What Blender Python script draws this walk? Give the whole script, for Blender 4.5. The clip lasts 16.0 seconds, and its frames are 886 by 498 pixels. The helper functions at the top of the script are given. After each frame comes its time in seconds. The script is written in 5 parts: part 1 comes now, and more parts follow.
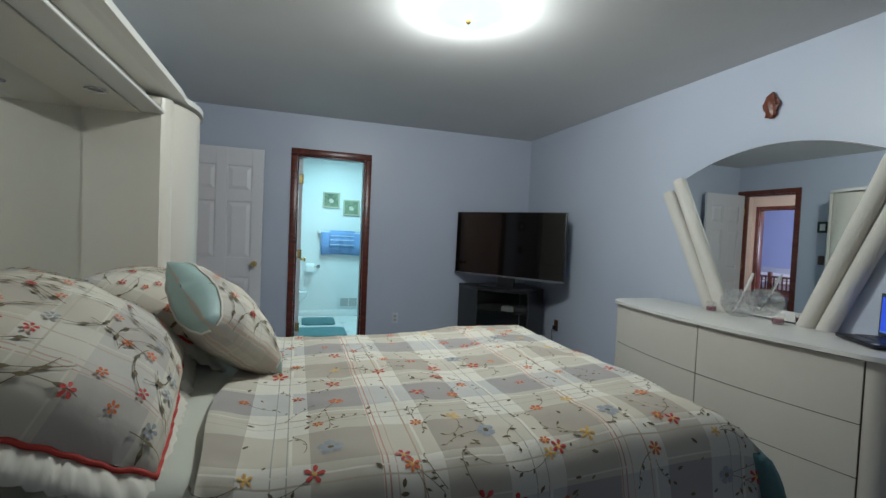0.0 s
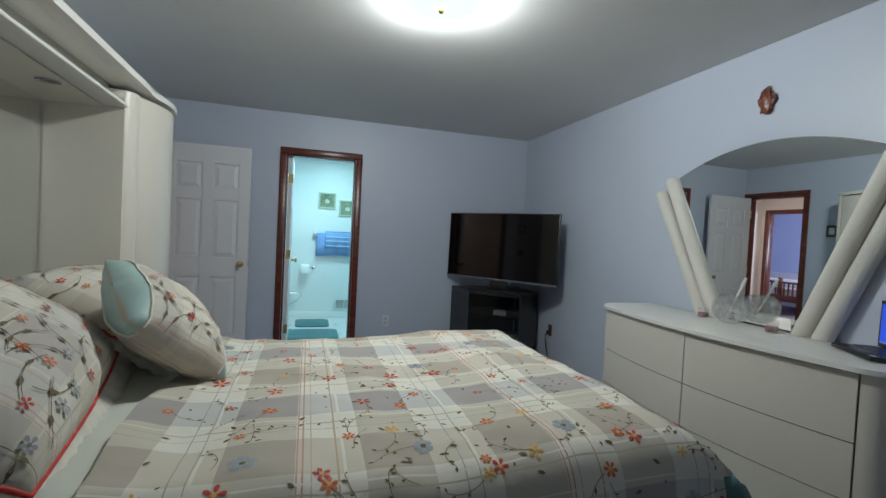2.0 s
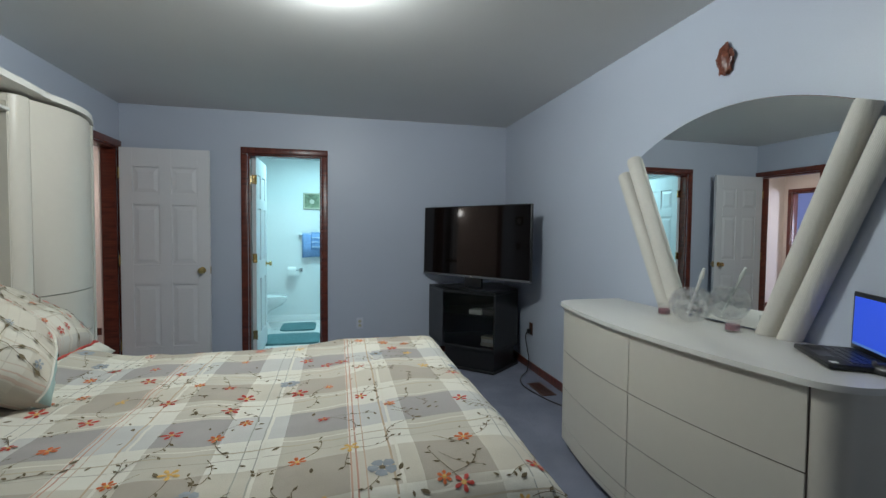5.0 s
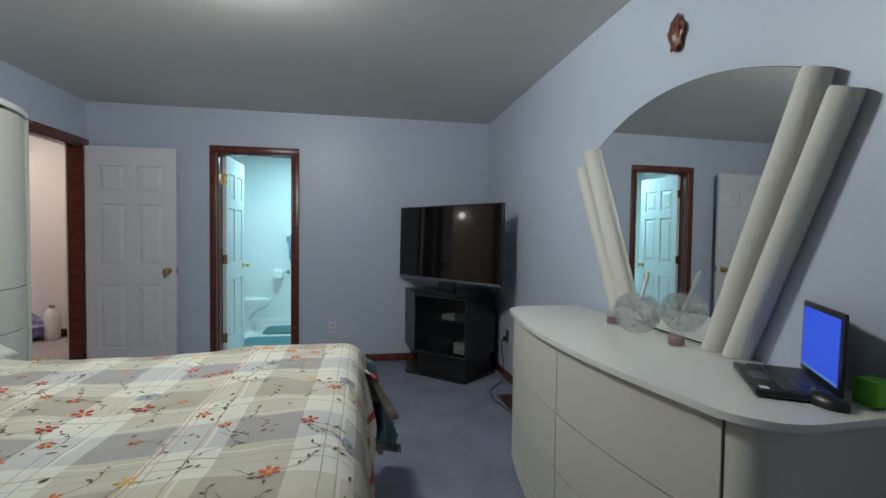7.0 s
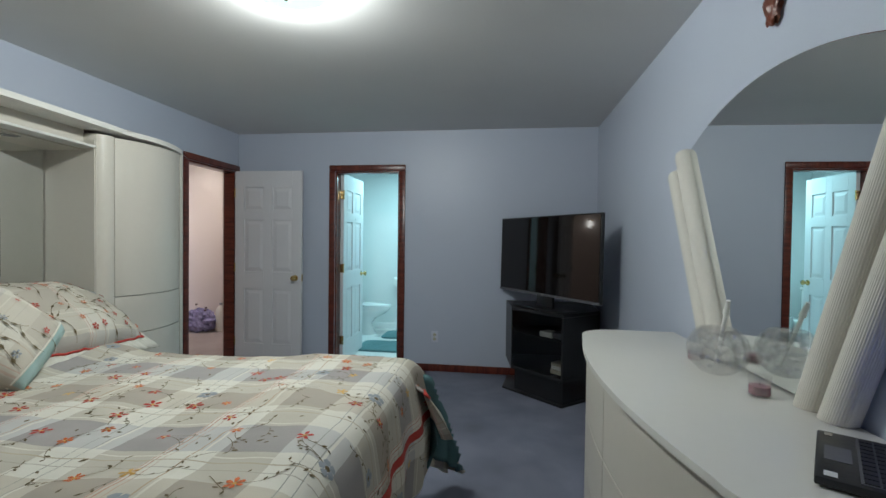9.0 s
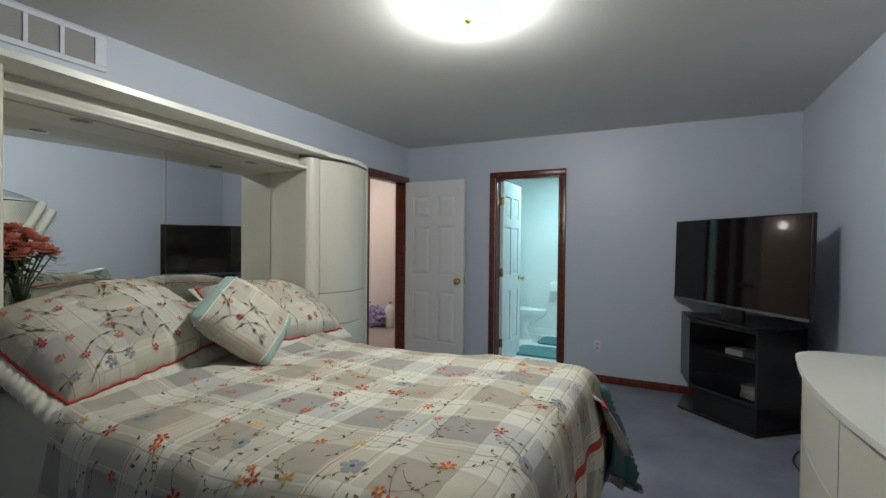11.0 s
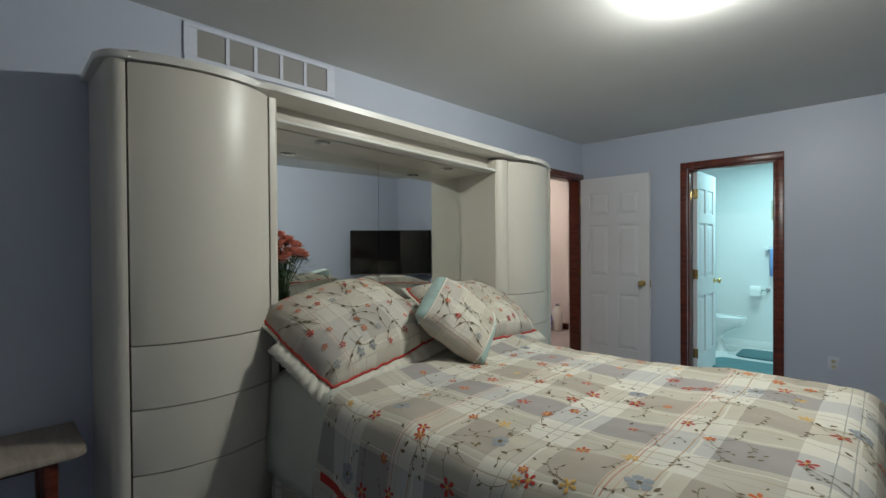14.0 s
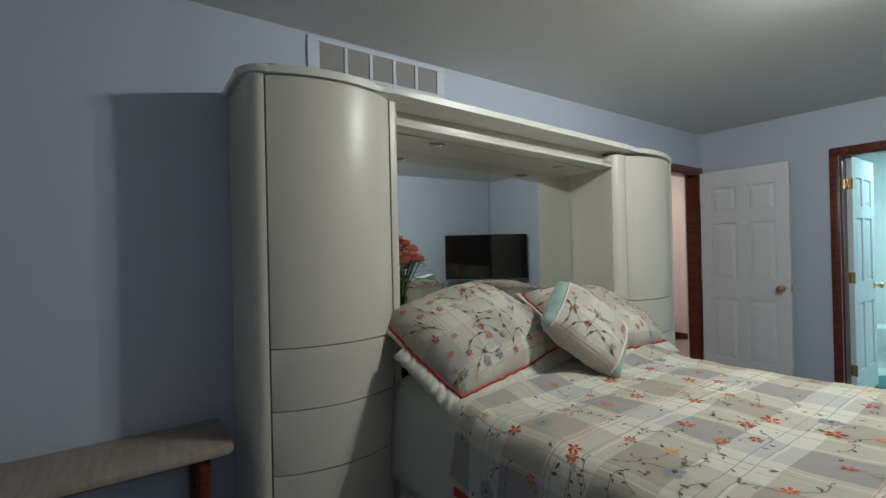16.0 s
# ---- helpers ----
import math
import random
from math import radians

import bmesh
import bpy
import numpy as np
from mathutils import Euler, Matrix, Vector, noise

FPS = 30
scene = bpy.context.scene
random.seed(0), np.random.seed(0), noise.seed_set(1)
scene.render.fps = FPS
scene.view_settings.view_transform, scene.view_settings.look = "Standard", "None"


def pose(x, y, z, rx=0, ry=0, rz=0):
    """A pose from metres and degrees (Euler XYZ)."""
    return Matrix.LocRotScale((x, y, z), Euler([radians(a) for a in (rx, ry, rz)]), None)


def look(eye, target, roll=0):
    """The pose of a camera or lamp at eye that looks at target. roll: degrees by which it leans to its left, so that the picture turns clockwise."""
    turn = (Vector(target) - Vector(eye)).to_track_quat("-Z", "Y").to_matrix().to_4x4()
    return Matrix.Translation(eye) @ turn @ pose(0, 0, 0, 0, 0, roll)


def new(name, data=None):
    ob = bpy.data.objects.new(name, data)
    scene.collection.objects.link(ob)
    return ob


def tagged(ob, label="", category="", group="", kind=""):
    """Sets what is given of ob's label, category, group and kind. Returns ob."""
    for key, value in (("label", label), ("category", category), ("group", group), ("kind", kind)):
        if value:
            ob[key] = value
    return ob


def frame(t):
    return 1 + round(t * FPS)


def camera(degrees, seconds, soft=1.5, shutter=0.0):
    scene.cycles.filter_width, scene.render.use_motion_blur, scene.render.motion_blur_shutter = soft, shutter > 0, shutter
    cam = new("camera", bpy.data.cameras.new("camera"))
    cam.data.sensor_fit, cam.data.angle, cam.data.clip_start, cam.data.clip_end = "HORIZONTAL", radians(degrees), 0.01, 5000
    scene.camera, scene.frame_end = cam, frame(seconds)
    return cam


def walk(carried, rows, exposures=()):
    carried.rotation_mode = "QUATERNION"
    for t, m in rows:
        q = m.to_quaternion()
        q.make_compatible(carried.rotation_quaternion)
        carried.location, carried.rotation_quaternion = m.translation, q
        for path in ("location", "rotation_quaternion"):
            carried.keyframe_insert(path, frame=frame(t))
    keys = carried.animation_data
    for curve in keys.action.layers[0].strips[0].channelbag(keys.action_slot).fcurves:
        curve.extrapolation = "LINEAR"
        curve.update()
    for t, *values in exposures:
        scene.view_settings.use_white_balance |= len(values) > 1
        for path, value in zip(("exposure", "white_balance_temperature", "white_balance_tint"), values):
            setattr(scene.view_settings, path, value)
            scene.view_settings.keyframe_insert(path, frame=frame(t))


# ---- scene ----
cam = camera(88.9, 16.0)
PATH = [
    (0, (0.256, 0.136, 1.295), (0.875, 2.036, 1.228), 2.5),
    (0.5, (0.297, 0.158, 1.3), (0.871, 2.073, 1.244), 2.3),
    (1, (0.353, 0.162, 1.297), (0.905, 2.084, 1.244), 2.3),
    (1.5, (0.394, 0.173, 1.296), (0.966, 2.089, 1.238), 2.5),
    (2, (0.477, 0.183, 1.289), (1.053, 2.098, 1.232), 2.9),
    (2.5, (0.584, 0.207, 1.301), (1.138, 2.128, 1.245), 2.5),
    (3, (0.653, 0.227, 1.298), (1.201, 2.15, 1.246), 1.7),
    (3.5, (0.707, 0.245, 1.297), (1.247, 2.17, 1.241), 1.1),
    (4, (0.812, 0.257, 1.302), (1.314, 2.192, 1.233), 1.0),
    (4.5, (0.965, 0.274, 1.298), (1.425, 2.218, 1.222), 0.8),
    (5, (1.095, 0.285, 1.306), (1.547, 2.231, 1.227), 0.5),
    (7.5, (1.733, 0.412, 1.281), (1.988, 2.395, 1.222), 1.0),
    (8, (1.862, 0.425, 1.312), (1.935, 2.422, 1.251), 1.0),
    (8.5, (1.968, 0.463, 1.322), (1.865, 2.459, 1.274), 0.7),
    (9, (2.006, 0.454, 1.33), (1.735, 2.435, 1.292), 0.7),
    (11.5, (1.854, 0.352, 1.336), (0.837, 2.073, 1.315), 0.5),
    (12, (1.82, 0.328, 1.337), (0.684, 1.974, 1.322), 0.3),
    (12.5, (1.769, 0.292, 1.334), (0.555, 1.881, 1.317), -0.2),
    (13, (1.708, 0.264, 1.34), (0.442, 1.812, 1.321), -0.2),
    (13.5, (1.656, 0.24, 1.338), (0.333, 1.74, 1.312), -0.3),
    (14, (1.599, 0.225, 1.33), (0.202, 1.655, 1.309), -0.4),
    (14.5, (1.543, 0.209, 1.329), (0.072, 1.564, 1.313), -0.7),
    (15, (1.496, 0.189, 1.329), (-0.04, 1.47, 1.313), -0.9),
    (15.5, (1.447, 0.174, 1.319), (-0.144, 1.386, 1.318), -1.2),
    (16, (1.395, 0.157, 1.322), (-0.239, 1.31, 1.329), -1.3),
]
walk(cam, [(t, look(eye, target, roll)) for t, eye, target, roll in PATH], [(0, 0.05, 6280, 9), (9, 0.05, 6350, 9), (12, 0.04, 6850, 9.5), (14.5, 0.04, 6650, 9.5), (16, 0.04, 6550, 9.5)])

# ---- world and lights ----
world = bpy.data.worlds.new("world")
scene.world = world
world.use_nodes = True
sky = world.node_tree.nodes.new("ShaderNodeTexSky")
sky.sky_type, sky.sun_disc, sky.sun_elevation = "NISHITA", False, radians(25)
world.node_tree.links.new(sky.outputs[0], world.node_tree.nodes["Background"].inputs[0])
world.node_tree.nodes["Background"].inputs[1].default_value = 0.08
LAMP_POWER, BULB_POWER, DOWN_POWER, BATH_POWER, HALL_POWER, FAR_POWER = 1.15, 69.0, 4.5, 26.0, 12.5, 90.0


def area_lamp(name, where, target, size, power, color):
    data = bpy.data.lights.new(name, "AREA")
    data.shape, data.size, data.energy, data.color = "DISK", size, power, color
    ob = new(name, data)
    ob.matrix_world = look(where, target)
    return ob


# ---- the plan, in metres ----
XL, XR, YF, YB, ZC = -0.842, 2.885, 4.98, -0.95, 2.44
BATH_L, BATH_R, BATH_F = -0.60, 1.75, 7.02
HALL_F, HALL_X, HALL_B = 6.58, -3.40, 2.6
LAMP = (1.05, 2.32)


for k in range(3):
    bulb = bpy.data.lights.new("ceiling_lamp_bulb", "POINT")
    bulb.energy, bulb.color, bulb.shadow_soft_size = BULB_POWER / 3, (0.945, 1.0, 0.975), 0.02
    new("ceiling_lamp_bulb", bulb).matrix_world = pose(LAMP[0] + 0.10 * math.cos(2.1 * k), LAMP[1] + 0.10 * math.sin(2.1 * k), ZC - 0.030)

area_lamp("ceiling_lamp_glow", (LAMP[0], LAMP[1], ZC - 0.022), (LAMP[0], LAMP[1], 0), 0.24, DOWN_POWER, (0.945, 1.0, 0.975))

# ---- materials ----
def surface(name, color, rough=0.5, metal=0.0, grain=60.0, vary=0.06, bump=0.02, dist=0.002, spec=0.5, coat=0.0, uv=False):
    """A painted, woven or cast surface with stains at two scales and fine relief."""
    m = bpy.data.materials.new(name)
    m.use_nodes = True
    nt = m.node_tree
    b = nt.nodes["Principled BSDF"]
    b.inputs["Roughness"].default_value, b.inputs["Metallic"].default_value = rough, metal
    b.inputs["Specular IOR Level"].default_value, b.inputs["Coat Weight"].default_value = spec, coat
    co = nt.nodes.new("ShaderNodeTexCoord")
    fine, coarse = nt.nodes.new("ShaderNodeTexNoise"), nt.nodes.new("ShaderNodeTexNoise")
    fine.inputs["Scale"].default_value, coarse.inputs["Scale"].default_value = grain, 2.3
    fine.inputs["Detail"].default_value, coarse.inputs["Detail"].default_value = 4, 5
    for n in (fine, coarse):
        nt.links.new(co.outputs["UV" if uv else "Object"], n.inputs["Vector"])
    add = nt.nodes.new("ShaderNodeMath")
    add.operation = "ADD"
    nt.links.new(fine.outputs[0], add.inputs[0]), nt.links.new(coarse.outputs[0], add.inputs[1])
    ramp = nt.nodes.new("ShaderNodeMapRange")
    ramp.inputs["From Min"].default_value, ramp.inputs["From Max"].default_value = 0.6, 1.4
    ramp.inputs["To Min"].default_value, ramp.inputs["To Max"].default_value = 1 - vary, 1 + vary
    nt.links.new(add.outputs[0], ramp.inputs[0])
    mul = nt.nodes.new("ShaderNodeVectorMath")
    mul.operation = "SCALE"
    mul.inputs[0].default_value = color
    nt.links.new(ramp.outputs[0], mul.inputs["Scale"])
    nt.links.new(mul.outputs[0], b.inputs["Base Color"])
    bp = nt.nodes.new("ShaderNodeBump")
    bp.inputs["Strength"].default_value, bp.inputs["Distance"].default_value = bump * 10, dist
    nt.links.new(fine.outputs[0], bp.inputs["Height"]), nt.links.new(bp.outputs[0], b.inputs["Normal"])
    return m


def wood(name, dark, light, rough=0.35, along=(1.0, 1.0, 12.0), scale=3.0):
    m = surface(name, light, rough)
    nt = m.node_tree
    b = nt.nodes["Principled BSDF"]
    co, mp = nt.nodes.new("ShaderNodeTexCoord"), nt.nodes.new("ShaderNodeMapping")
    mp.inputs["Scale"].default_value = along
    n = nt.nodes.new("ShaderNodeTexNoise")
    n.inputs["Scale"].default_value, n.inputs["Detail"].default_value, n.inputs["Distortion"].default_value = scale, 6, 1.2
    r = nt.nodes.new("ShaderNodeValToRGB")
    r.color_ramp.elements[0].color, r.color_ramp.elements[1].color = (*dark, 1), (*light, 1)
    r.color_ramp.elements[0].position, r.color_ramp.elements[1].position = 0.35, 0.65
    nt.links.new(co.outputs["Object"], mp.inputs[0]), nt.links.new(mp.outputs[0], n.inputs[0])
    nt.links.new(n.outputs[0], r.inputs[0]), nt.links.new(r.outputs[0], b.inputs["Base Color"])
    return m


def glass(name, color=(1, 1, 1), rough=0.02, ior=1.45):
    m = bpy.data.materials.new(name)
    m.use_nodes = True
    b = m.node_tree.nodes["Principled BSDF"]
    b.inputs["Base Color"].default_value = (*color, 1)
    b.inputs["Transmission Weight"].default_value, b.inputs["Roughness"].default_value, b.inputs["IOR"].default_value = 1.0, rough, ior
    return m


def glow(name, color, strength):
    m = bpy.data.materials.new(name)
    m.use_nodes = True
    b = m.node_tree.nodes["Principled BSDF"]
    b.inputs["Base Color"].default_value = (*color, 1)
    b.inputs["Emission Color"].default_value, b.inputs["Emission Strength"].default_value = (*color, 1), strength
    return m


def plaid(name, calm=0.0):
    """Patchwork plaid of the bedding, woven in cream, tan, grey and lavender with thin coloured stripes; laid out on the cloth in metres."""
    m = surface(name, (0.7, 0.68, 0.6), 0.9, grain=900, vary=0.05, bump=0.03, spec=0.15, uv=True)
    nt = m.node_tree
    b = nt.nodes["Principled BSDF"]
    tone = b.inputs["Base Color"].links[0].from_node
    co = nt.nodes.new("ShaderNodeTexCoord")
    sep = nt.nodes.new("ShaderNodeSeparateXYZ")
    nt.links.new(co.outputs["UV"], sep.inputs[0])

    def math_(op, a, c=None):
        n = nt.nodes.new("ShaderNodeMath")
        n.operation = op
        for i, v in enumerate((a, c)):
            if v is None:
                continue
            if isinstance(v, (int, float)):
                n.inputs[i].default_value = v
            else:
                nt.links.new(v, n.inputs[i])
        return n.outputs[0]

    def band(axis, period, start, width):
        return math_("LESS_THAN", math_("FLOORED_MODULO", math_("SUBTRACT", axis, start), period), width)

    def mix(f, a, c, kind="MIX"):
        n = nt.nodes.new("ShaderNodeMix")
        n.data_type, n.blend_type = "RGBA", kind
        if isinstance(f, (int, float)):
            n.inputs[0].default_value = f
        else:
            nt.links.new(f, n.inputs[0])
        for i, v in ((6, a), (7, c)):
            if isinstance(v, tuple):
                n.inputs[i].default_value = (*v, 1)
            else:
                nt.links.new(v, n.inputs[i])
        return n.outputs[2]

    u, v = sep.outputs[0], sep.outputs[1]
    col = band(u, 0.325, 0.305, 0.165)
    lav, tan = band(v, 0.62, 1.53, 0.165), band(v, 0.62, 1.84, 0.165)
    c = mix(col, (0.63, 0.605, 0.53), (0.46, 0.425, 0.355))
    c = mix(tan, c, mix(col, (0.50, 0.455, 0.375), (0.345, 0.30, 0.25)))
    c = mix(lav, c, mix(col, (0.46, 0.455, 0.44), (0.29, 0.268, 0.265)))
    for axis, period, start, width, colour in ((u, 0.65, 1.135, 0.004, (0.45, 0.21, 0.16)), (u, 0.65, 1.215, 0.005, (0.42, 0.30, 0.2)), (u, 0.65, 0.865, 0.003, (0.30, 0.31, 0.28)), (u, 0.65, 0.90, 0.003, (0.30, 0.31, 0.28)), (u, 0.65, 1.155, 0.003, (0.48, 0.33, 0.25)), (u, 0.65, 0.472, 0.004, (0.46, 0.25, 0.19)), (v, 0.62, 1.44, 0.003, (0.36, 0.33, 0.28)),
                                               (u, 0.325, 0.255, 0.008, (0.62, 0.59, 0.51)), (v, 0.31, 1.50, 0.005, (0.62, 0.59, 0.51)), (v, 0.31, 1.475, 0.005, (0.42, 0.36, 0.27)), (v, 0.62, 1.71, 0.005, (0.62, 0.59, 0.51))):
        c = mix(band(axis, period, start, width), c, colour)
    c = mix(calm, c, (0.55, 0.505, 0.42))
    n = nt.nodes.new("ShaderNodeVectorMath")
    n.operation = "MULTIPLY"
    nt.links.new(c, n.inputs[0])
    tone.inputs[0].default_value = (1, 1, 1)
    nt.links.new(tone.outputs[0], n.inputs[1])
    nt.links.new(n.outputs[0], b.inputs["Base Color"])
    return m


M_WALL = surface("lavender_wall_paint", (0.485, 0.522, 0.605), 0.42, grain=140, vary=0.025, bump=0.012, dist=0.001)
M_CEIL = surface("ceiling_paint", (0.74, 0.725, 0.70), 0.85, grain=190, vary=0.03, bump=0.02, dist=0.001)
M_CARPET = surface("blue_grey_carpet", (0.215, 0.225, 0.285), 1.0, grain=300, vary=0.42, bump=0.09, dist=0.006, spec=0.05)
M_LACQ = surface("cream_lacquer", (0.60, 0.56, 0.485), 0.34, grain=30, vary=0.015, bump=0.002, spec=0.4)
# lighter, slightly more specular copy of the cream lacquer for top boards and lip
M_LACQ_TOP = surface("cream_lacquer_lighter", (0.68, 0.66, 0.61), 0.34, grain=30, vary=0.015, bump=0.002, spec=0.5)
M_FLUTE = surface("cream_plaster", (0.60, 0.57, 0.51), 0.5, grain=80, vary=0.04, bump=0.01)
M_GROOVE = surface("dark_groove", (0.10, 0.075, 0.055), 0.8)
M_DOOR = surface("white_door_paint", (0.70, 0.69, 0.70), 0.36, grain=50, vary=0.02, bump=0.01)
M_MAHOG = wood("mahogany_trim", (0.07, 0.014, 0.009), (0.165, 0.036, 0.02), 0.3)
M_MAHOG_H = wood("mahogany_rail", (0.07, 0.014, 0.009), (0.165, 0.036, 0.02), 0.3, (12, 12, 1))
M_BROWN = surface("brown_plastic", (0.07, 0.028, 0.018), 0.4)
M_BRASS = surface("brass", (0.78, 0.56, 0.24), 0.22, 1.0, vary=0.1)
M_STEEL = surface("steel", (0.6, 0.6, 0.6), 0.25, 1.0, vary=0.1)
M_BLACK = surface("black_laminate", (0.012, 0.012, 0.013), 0.35, vary=0.2)
M_SCREEN = surface("tv_glass", (0.006, 0.0045, 0.004), 0.05, vary=0.05, bump=0.0, spec=0.4)
M_DARKGLASS = glass("smoked_glass", (0.66, 0.66, 0.66), 0.01, 1.25)


def thin_glass(name, shine, cells=0.0):
    """Clear thin glass: mostly see-through, with a share of gloss; cells: the scale of pressed dents."""
    m = bpy.data.materials.new(name)
    m.use_nodes = True
    nt = m.node_tree
    clear, gloss, mix = nt.nodes.new("ShaderNodeBsdfTransparent"), nt.nodes.new("ShaderNodeBsdfGlossy"), nt.nodes.new("ShaderNodeMixShader")
    clear.inputs[0].default_value, gloss.inputs["Roughness"].default_value, mix.inputs[0].default_value = (1.0, 1.0, 1.0, 1), 0.05 if cells else 0.04, shine
    nt.links.new(clear.outputs[0], mix.inputs[1]), nt.links.new(gloss.outputs[0], mix.inputs[2])
    nt.links.new(mix.outputs[0], nt.nodes["Material Output"].inputs[0])
    if cells:
        co, vo, bp = nt.nodes.new("ShaderNodeTexCoord"), nt.nodes.new("ShaderNodeTexVoronoi"), nt.nodes.new("ShaderNodeBump")
        vo.inputs["Scale"].default_value, bp.inputs["Strength"].default_value, bp.inputs["Distance"].default_value = cells, 1.0, 0.03
        nt.links.new(co.outputs["Object"], vo.inputs["Vector"]), nt.links.new(vo.outputs["Distance"], bp.inputs["Height"]), nt.links.new(bp.outputs[0], gloss.inputs["Normal"])
    return m


M_GLASS = thin_glass("clear_glass", 0.12)
M_CRYSTAL = thin_glass("pressed_glass", 0.30, 34.0)
M_MIRROR = surface("mirror_silver", (0.86, 0.89, 0.88), 0.0, 1.0, vary=0.0, bump=0.0)
M_PLAID = plaid("plaid_bedding", 0.16)
M_PLAID_SOFT = plaid("faded_plaid_bedding", 0.5)
M_PRINT = plaid("pale_print_cotton", 0.6)
M_SHEET = surface("pale_green_sheet", (0.50, 0.51, 0.44), 0.9, grain=700, vary=0.05, bump=0.02)
M_TEAL = surface("seafoam_satin", (0.33, 0.45, 0.42), 0.55, grain=300, vary=0.06, bump=0.02)
M_UNDER = surface("blue_lining", (0.075, 0.155, 0.165), 0.9, grain=400, vary=0.1)
M_RUFFLE = surface("ivory_cotton", (0.60, 0.57, 0.49), 0.9, grain=600, vary=0.06)
M_RED = surface("red_ribbon", (0.44, 0.035, 0.022), 0.7, grain=300, vary=0.15)
M_ORANGE = surface("orange_thread", (0.56, 0.13, 0.035), 0.8, grain=500, vary=0.2)
M_GOLD = surface("gold_thread", (0.60, 0.36, 0.10), 0.8, grain=500, vary=0.2)
M_BLUEGREY = surface("blue_grey_thread", (0.27, 0.29, 0.31), 0.85, grain=500, vary=0.15)
M_VINE = surface("olive_thread", (0.14, 0.105, 0.055), 0.85, grain=500, vary=0.2)
M_PLASTIC = surface("white_plastic", (0.72, 0.72, 0.68), 0.4)
M_VENT = surface("grey_grille", (0.30, 0.285, 0.275), 0.7, grain=200, vary=0.08)
M_VENTFRAME = surface("vent_frame_paint", (0.60, 0.62, 0.70), 0.5)
M_BATHWALL = surface("bath_wall_paint", (0.80, 0.81, 0.80), 0.5, vary=0.02)
M_TILE = surface("white_floor_tile", (0.80, 0.80, 0.79), 0.25, vary=0.04)
M_TILEDARK = surface("grey_floor_tile", (0.35, 0.36, 0.36), 0.3)
M_GROUT = surface("grout", (0.55, 0.55, 0.53), 0.9)
M_PORC = surface("porcelain", (0.86, 0.86, 0.85), 0.12, vary=0.01, bump=0.0, coat=0.4)
M_MAT = surface("teal_bath_mat", (0.12, 0.24, 0.26), 1.0, grain=160, vary=0.3, bump=0.1, dist=0.01)
M_TOWEL = surface("blue_towel", (0.24, 0.38, 0.68), 1.0, grain=260, vary=0.3, bump=0.08, dist=0.006)
M_TOWELBAND = surface("pale_towel_band", (0.55, 0.65, 0.80), 1.0, grain=260, vary=0.2)
M_PAPER = surface("white_paper", (0.85, 0.85, 0.83), 0.9)
M_ART = surface("olive_print", (0.22, 0.27, 0.17), 0.6, grain=25, vary=0.6)
M_FRAME = surface("pale_gold_frame", (0.50, 0.48, 0.36), 0.4)
M_HALL = surface("cream_hall_paint", (0.72, 0.64, 0.59), 0.7, vary=0.02)
M_HALLCARPET = surface("beige_carpet", (0.34, 0.29, 0.28), 1.0, grain=420, vary=0.2, bump=0.06)
M_FARWALL = surface("violet_room_paint", (0.48, 0.52, 0.72), 0.7, vary=0.02)
M_CHERRY = wood("cherry_wood", (0.09, 0.025, 0.012), (0.20, 0.06, 0.025), 0.35)
M_TABLE = wood("bleached_wood", (0.30, 0.25, 0.20), (0.38, 0.32, 0.26), 0.45, (1, 10, 1))
M_WAX = surface("plum_wax", (0.20, 0.055, 0.085), 0.5)
M_SALMON = surface("salmon_petal", (0.72, 0.30, 0.22), 0.7, grain=90, vary=0.2)
M_LEAF = surface("dark_leaf", (0.035, 0.07, 0.03), 0.5, vary=0.3)
M_STEM = surface("green_stem", (0.07, 0.13, 0.05), 0.6)
M_VASE = glass("green_glass", (0.55, 0.75, 0.62), 0.05)
M_FIGURE = surface("carved_wood", (0.14, 0.04, 0.02), 0.3, grain=70, vary=0.5, bump=0.08, dist=0.004)
M_BAG = surface("purple_print_plastic", (0.30, 0.28, 0.50), 0.25, grain=18, vary=0.7)
M_GREEN = surface("lime_plastic", (0.14, 0.45, 0.04), 0.5)
M_LAMPGLASS = glow("lit_frosted_glass", (0.70, 1.0, 1.0), LAMP_POWER)
M_LAPTOP = glow("lit_lcd", (0.035, 0.10, 0.78), 0.36)
M_BOOK = surface("book_paper", (0.62, 0.58, 0.48), 0.8, vary=0.2)
M_GREY = surface("grey_plastic", (0.10, 0.10, 0.11), 0.4)
M_CURTAIN = surface("cabinet_interior", (0.03, 0.026, 0.024), 0.6)


# ---- mesh helpers ----
def place_of(ob):
    m = ob.matrix_parent_inverse @ ob.matrix_basis
    return place_of(ob.parent) @ m if ob.parent else m


def part(name, bm, material, parent=None, label="", smooth=30, keep=False):
    """Links a bmesh, given in the world's metres, as one mesh object under a thing or part."""
    if not keep:
        bmesh.ops.recalc_face_normals(bm, faces=bm.faces)
    me = bpy.data.meshes.new(name)
    bm.to_mesh(me)
    bm.free()
    for p in me.polygons:
        p.use_smooth = smooth > 0
    if smooth:
        me.set_sharp_from_angle(angle=radians(smooth))
    for m in material if isinstance(material, (list, tuple)) else (material,):
        me.materials.append(m)
    ob = new(name, me)
    if parent:
        ob.parent = parent
        ob.matrix_parent_inverse = place_of(parent).inverted()
    if label:
        ob["label"] = label
    return ob


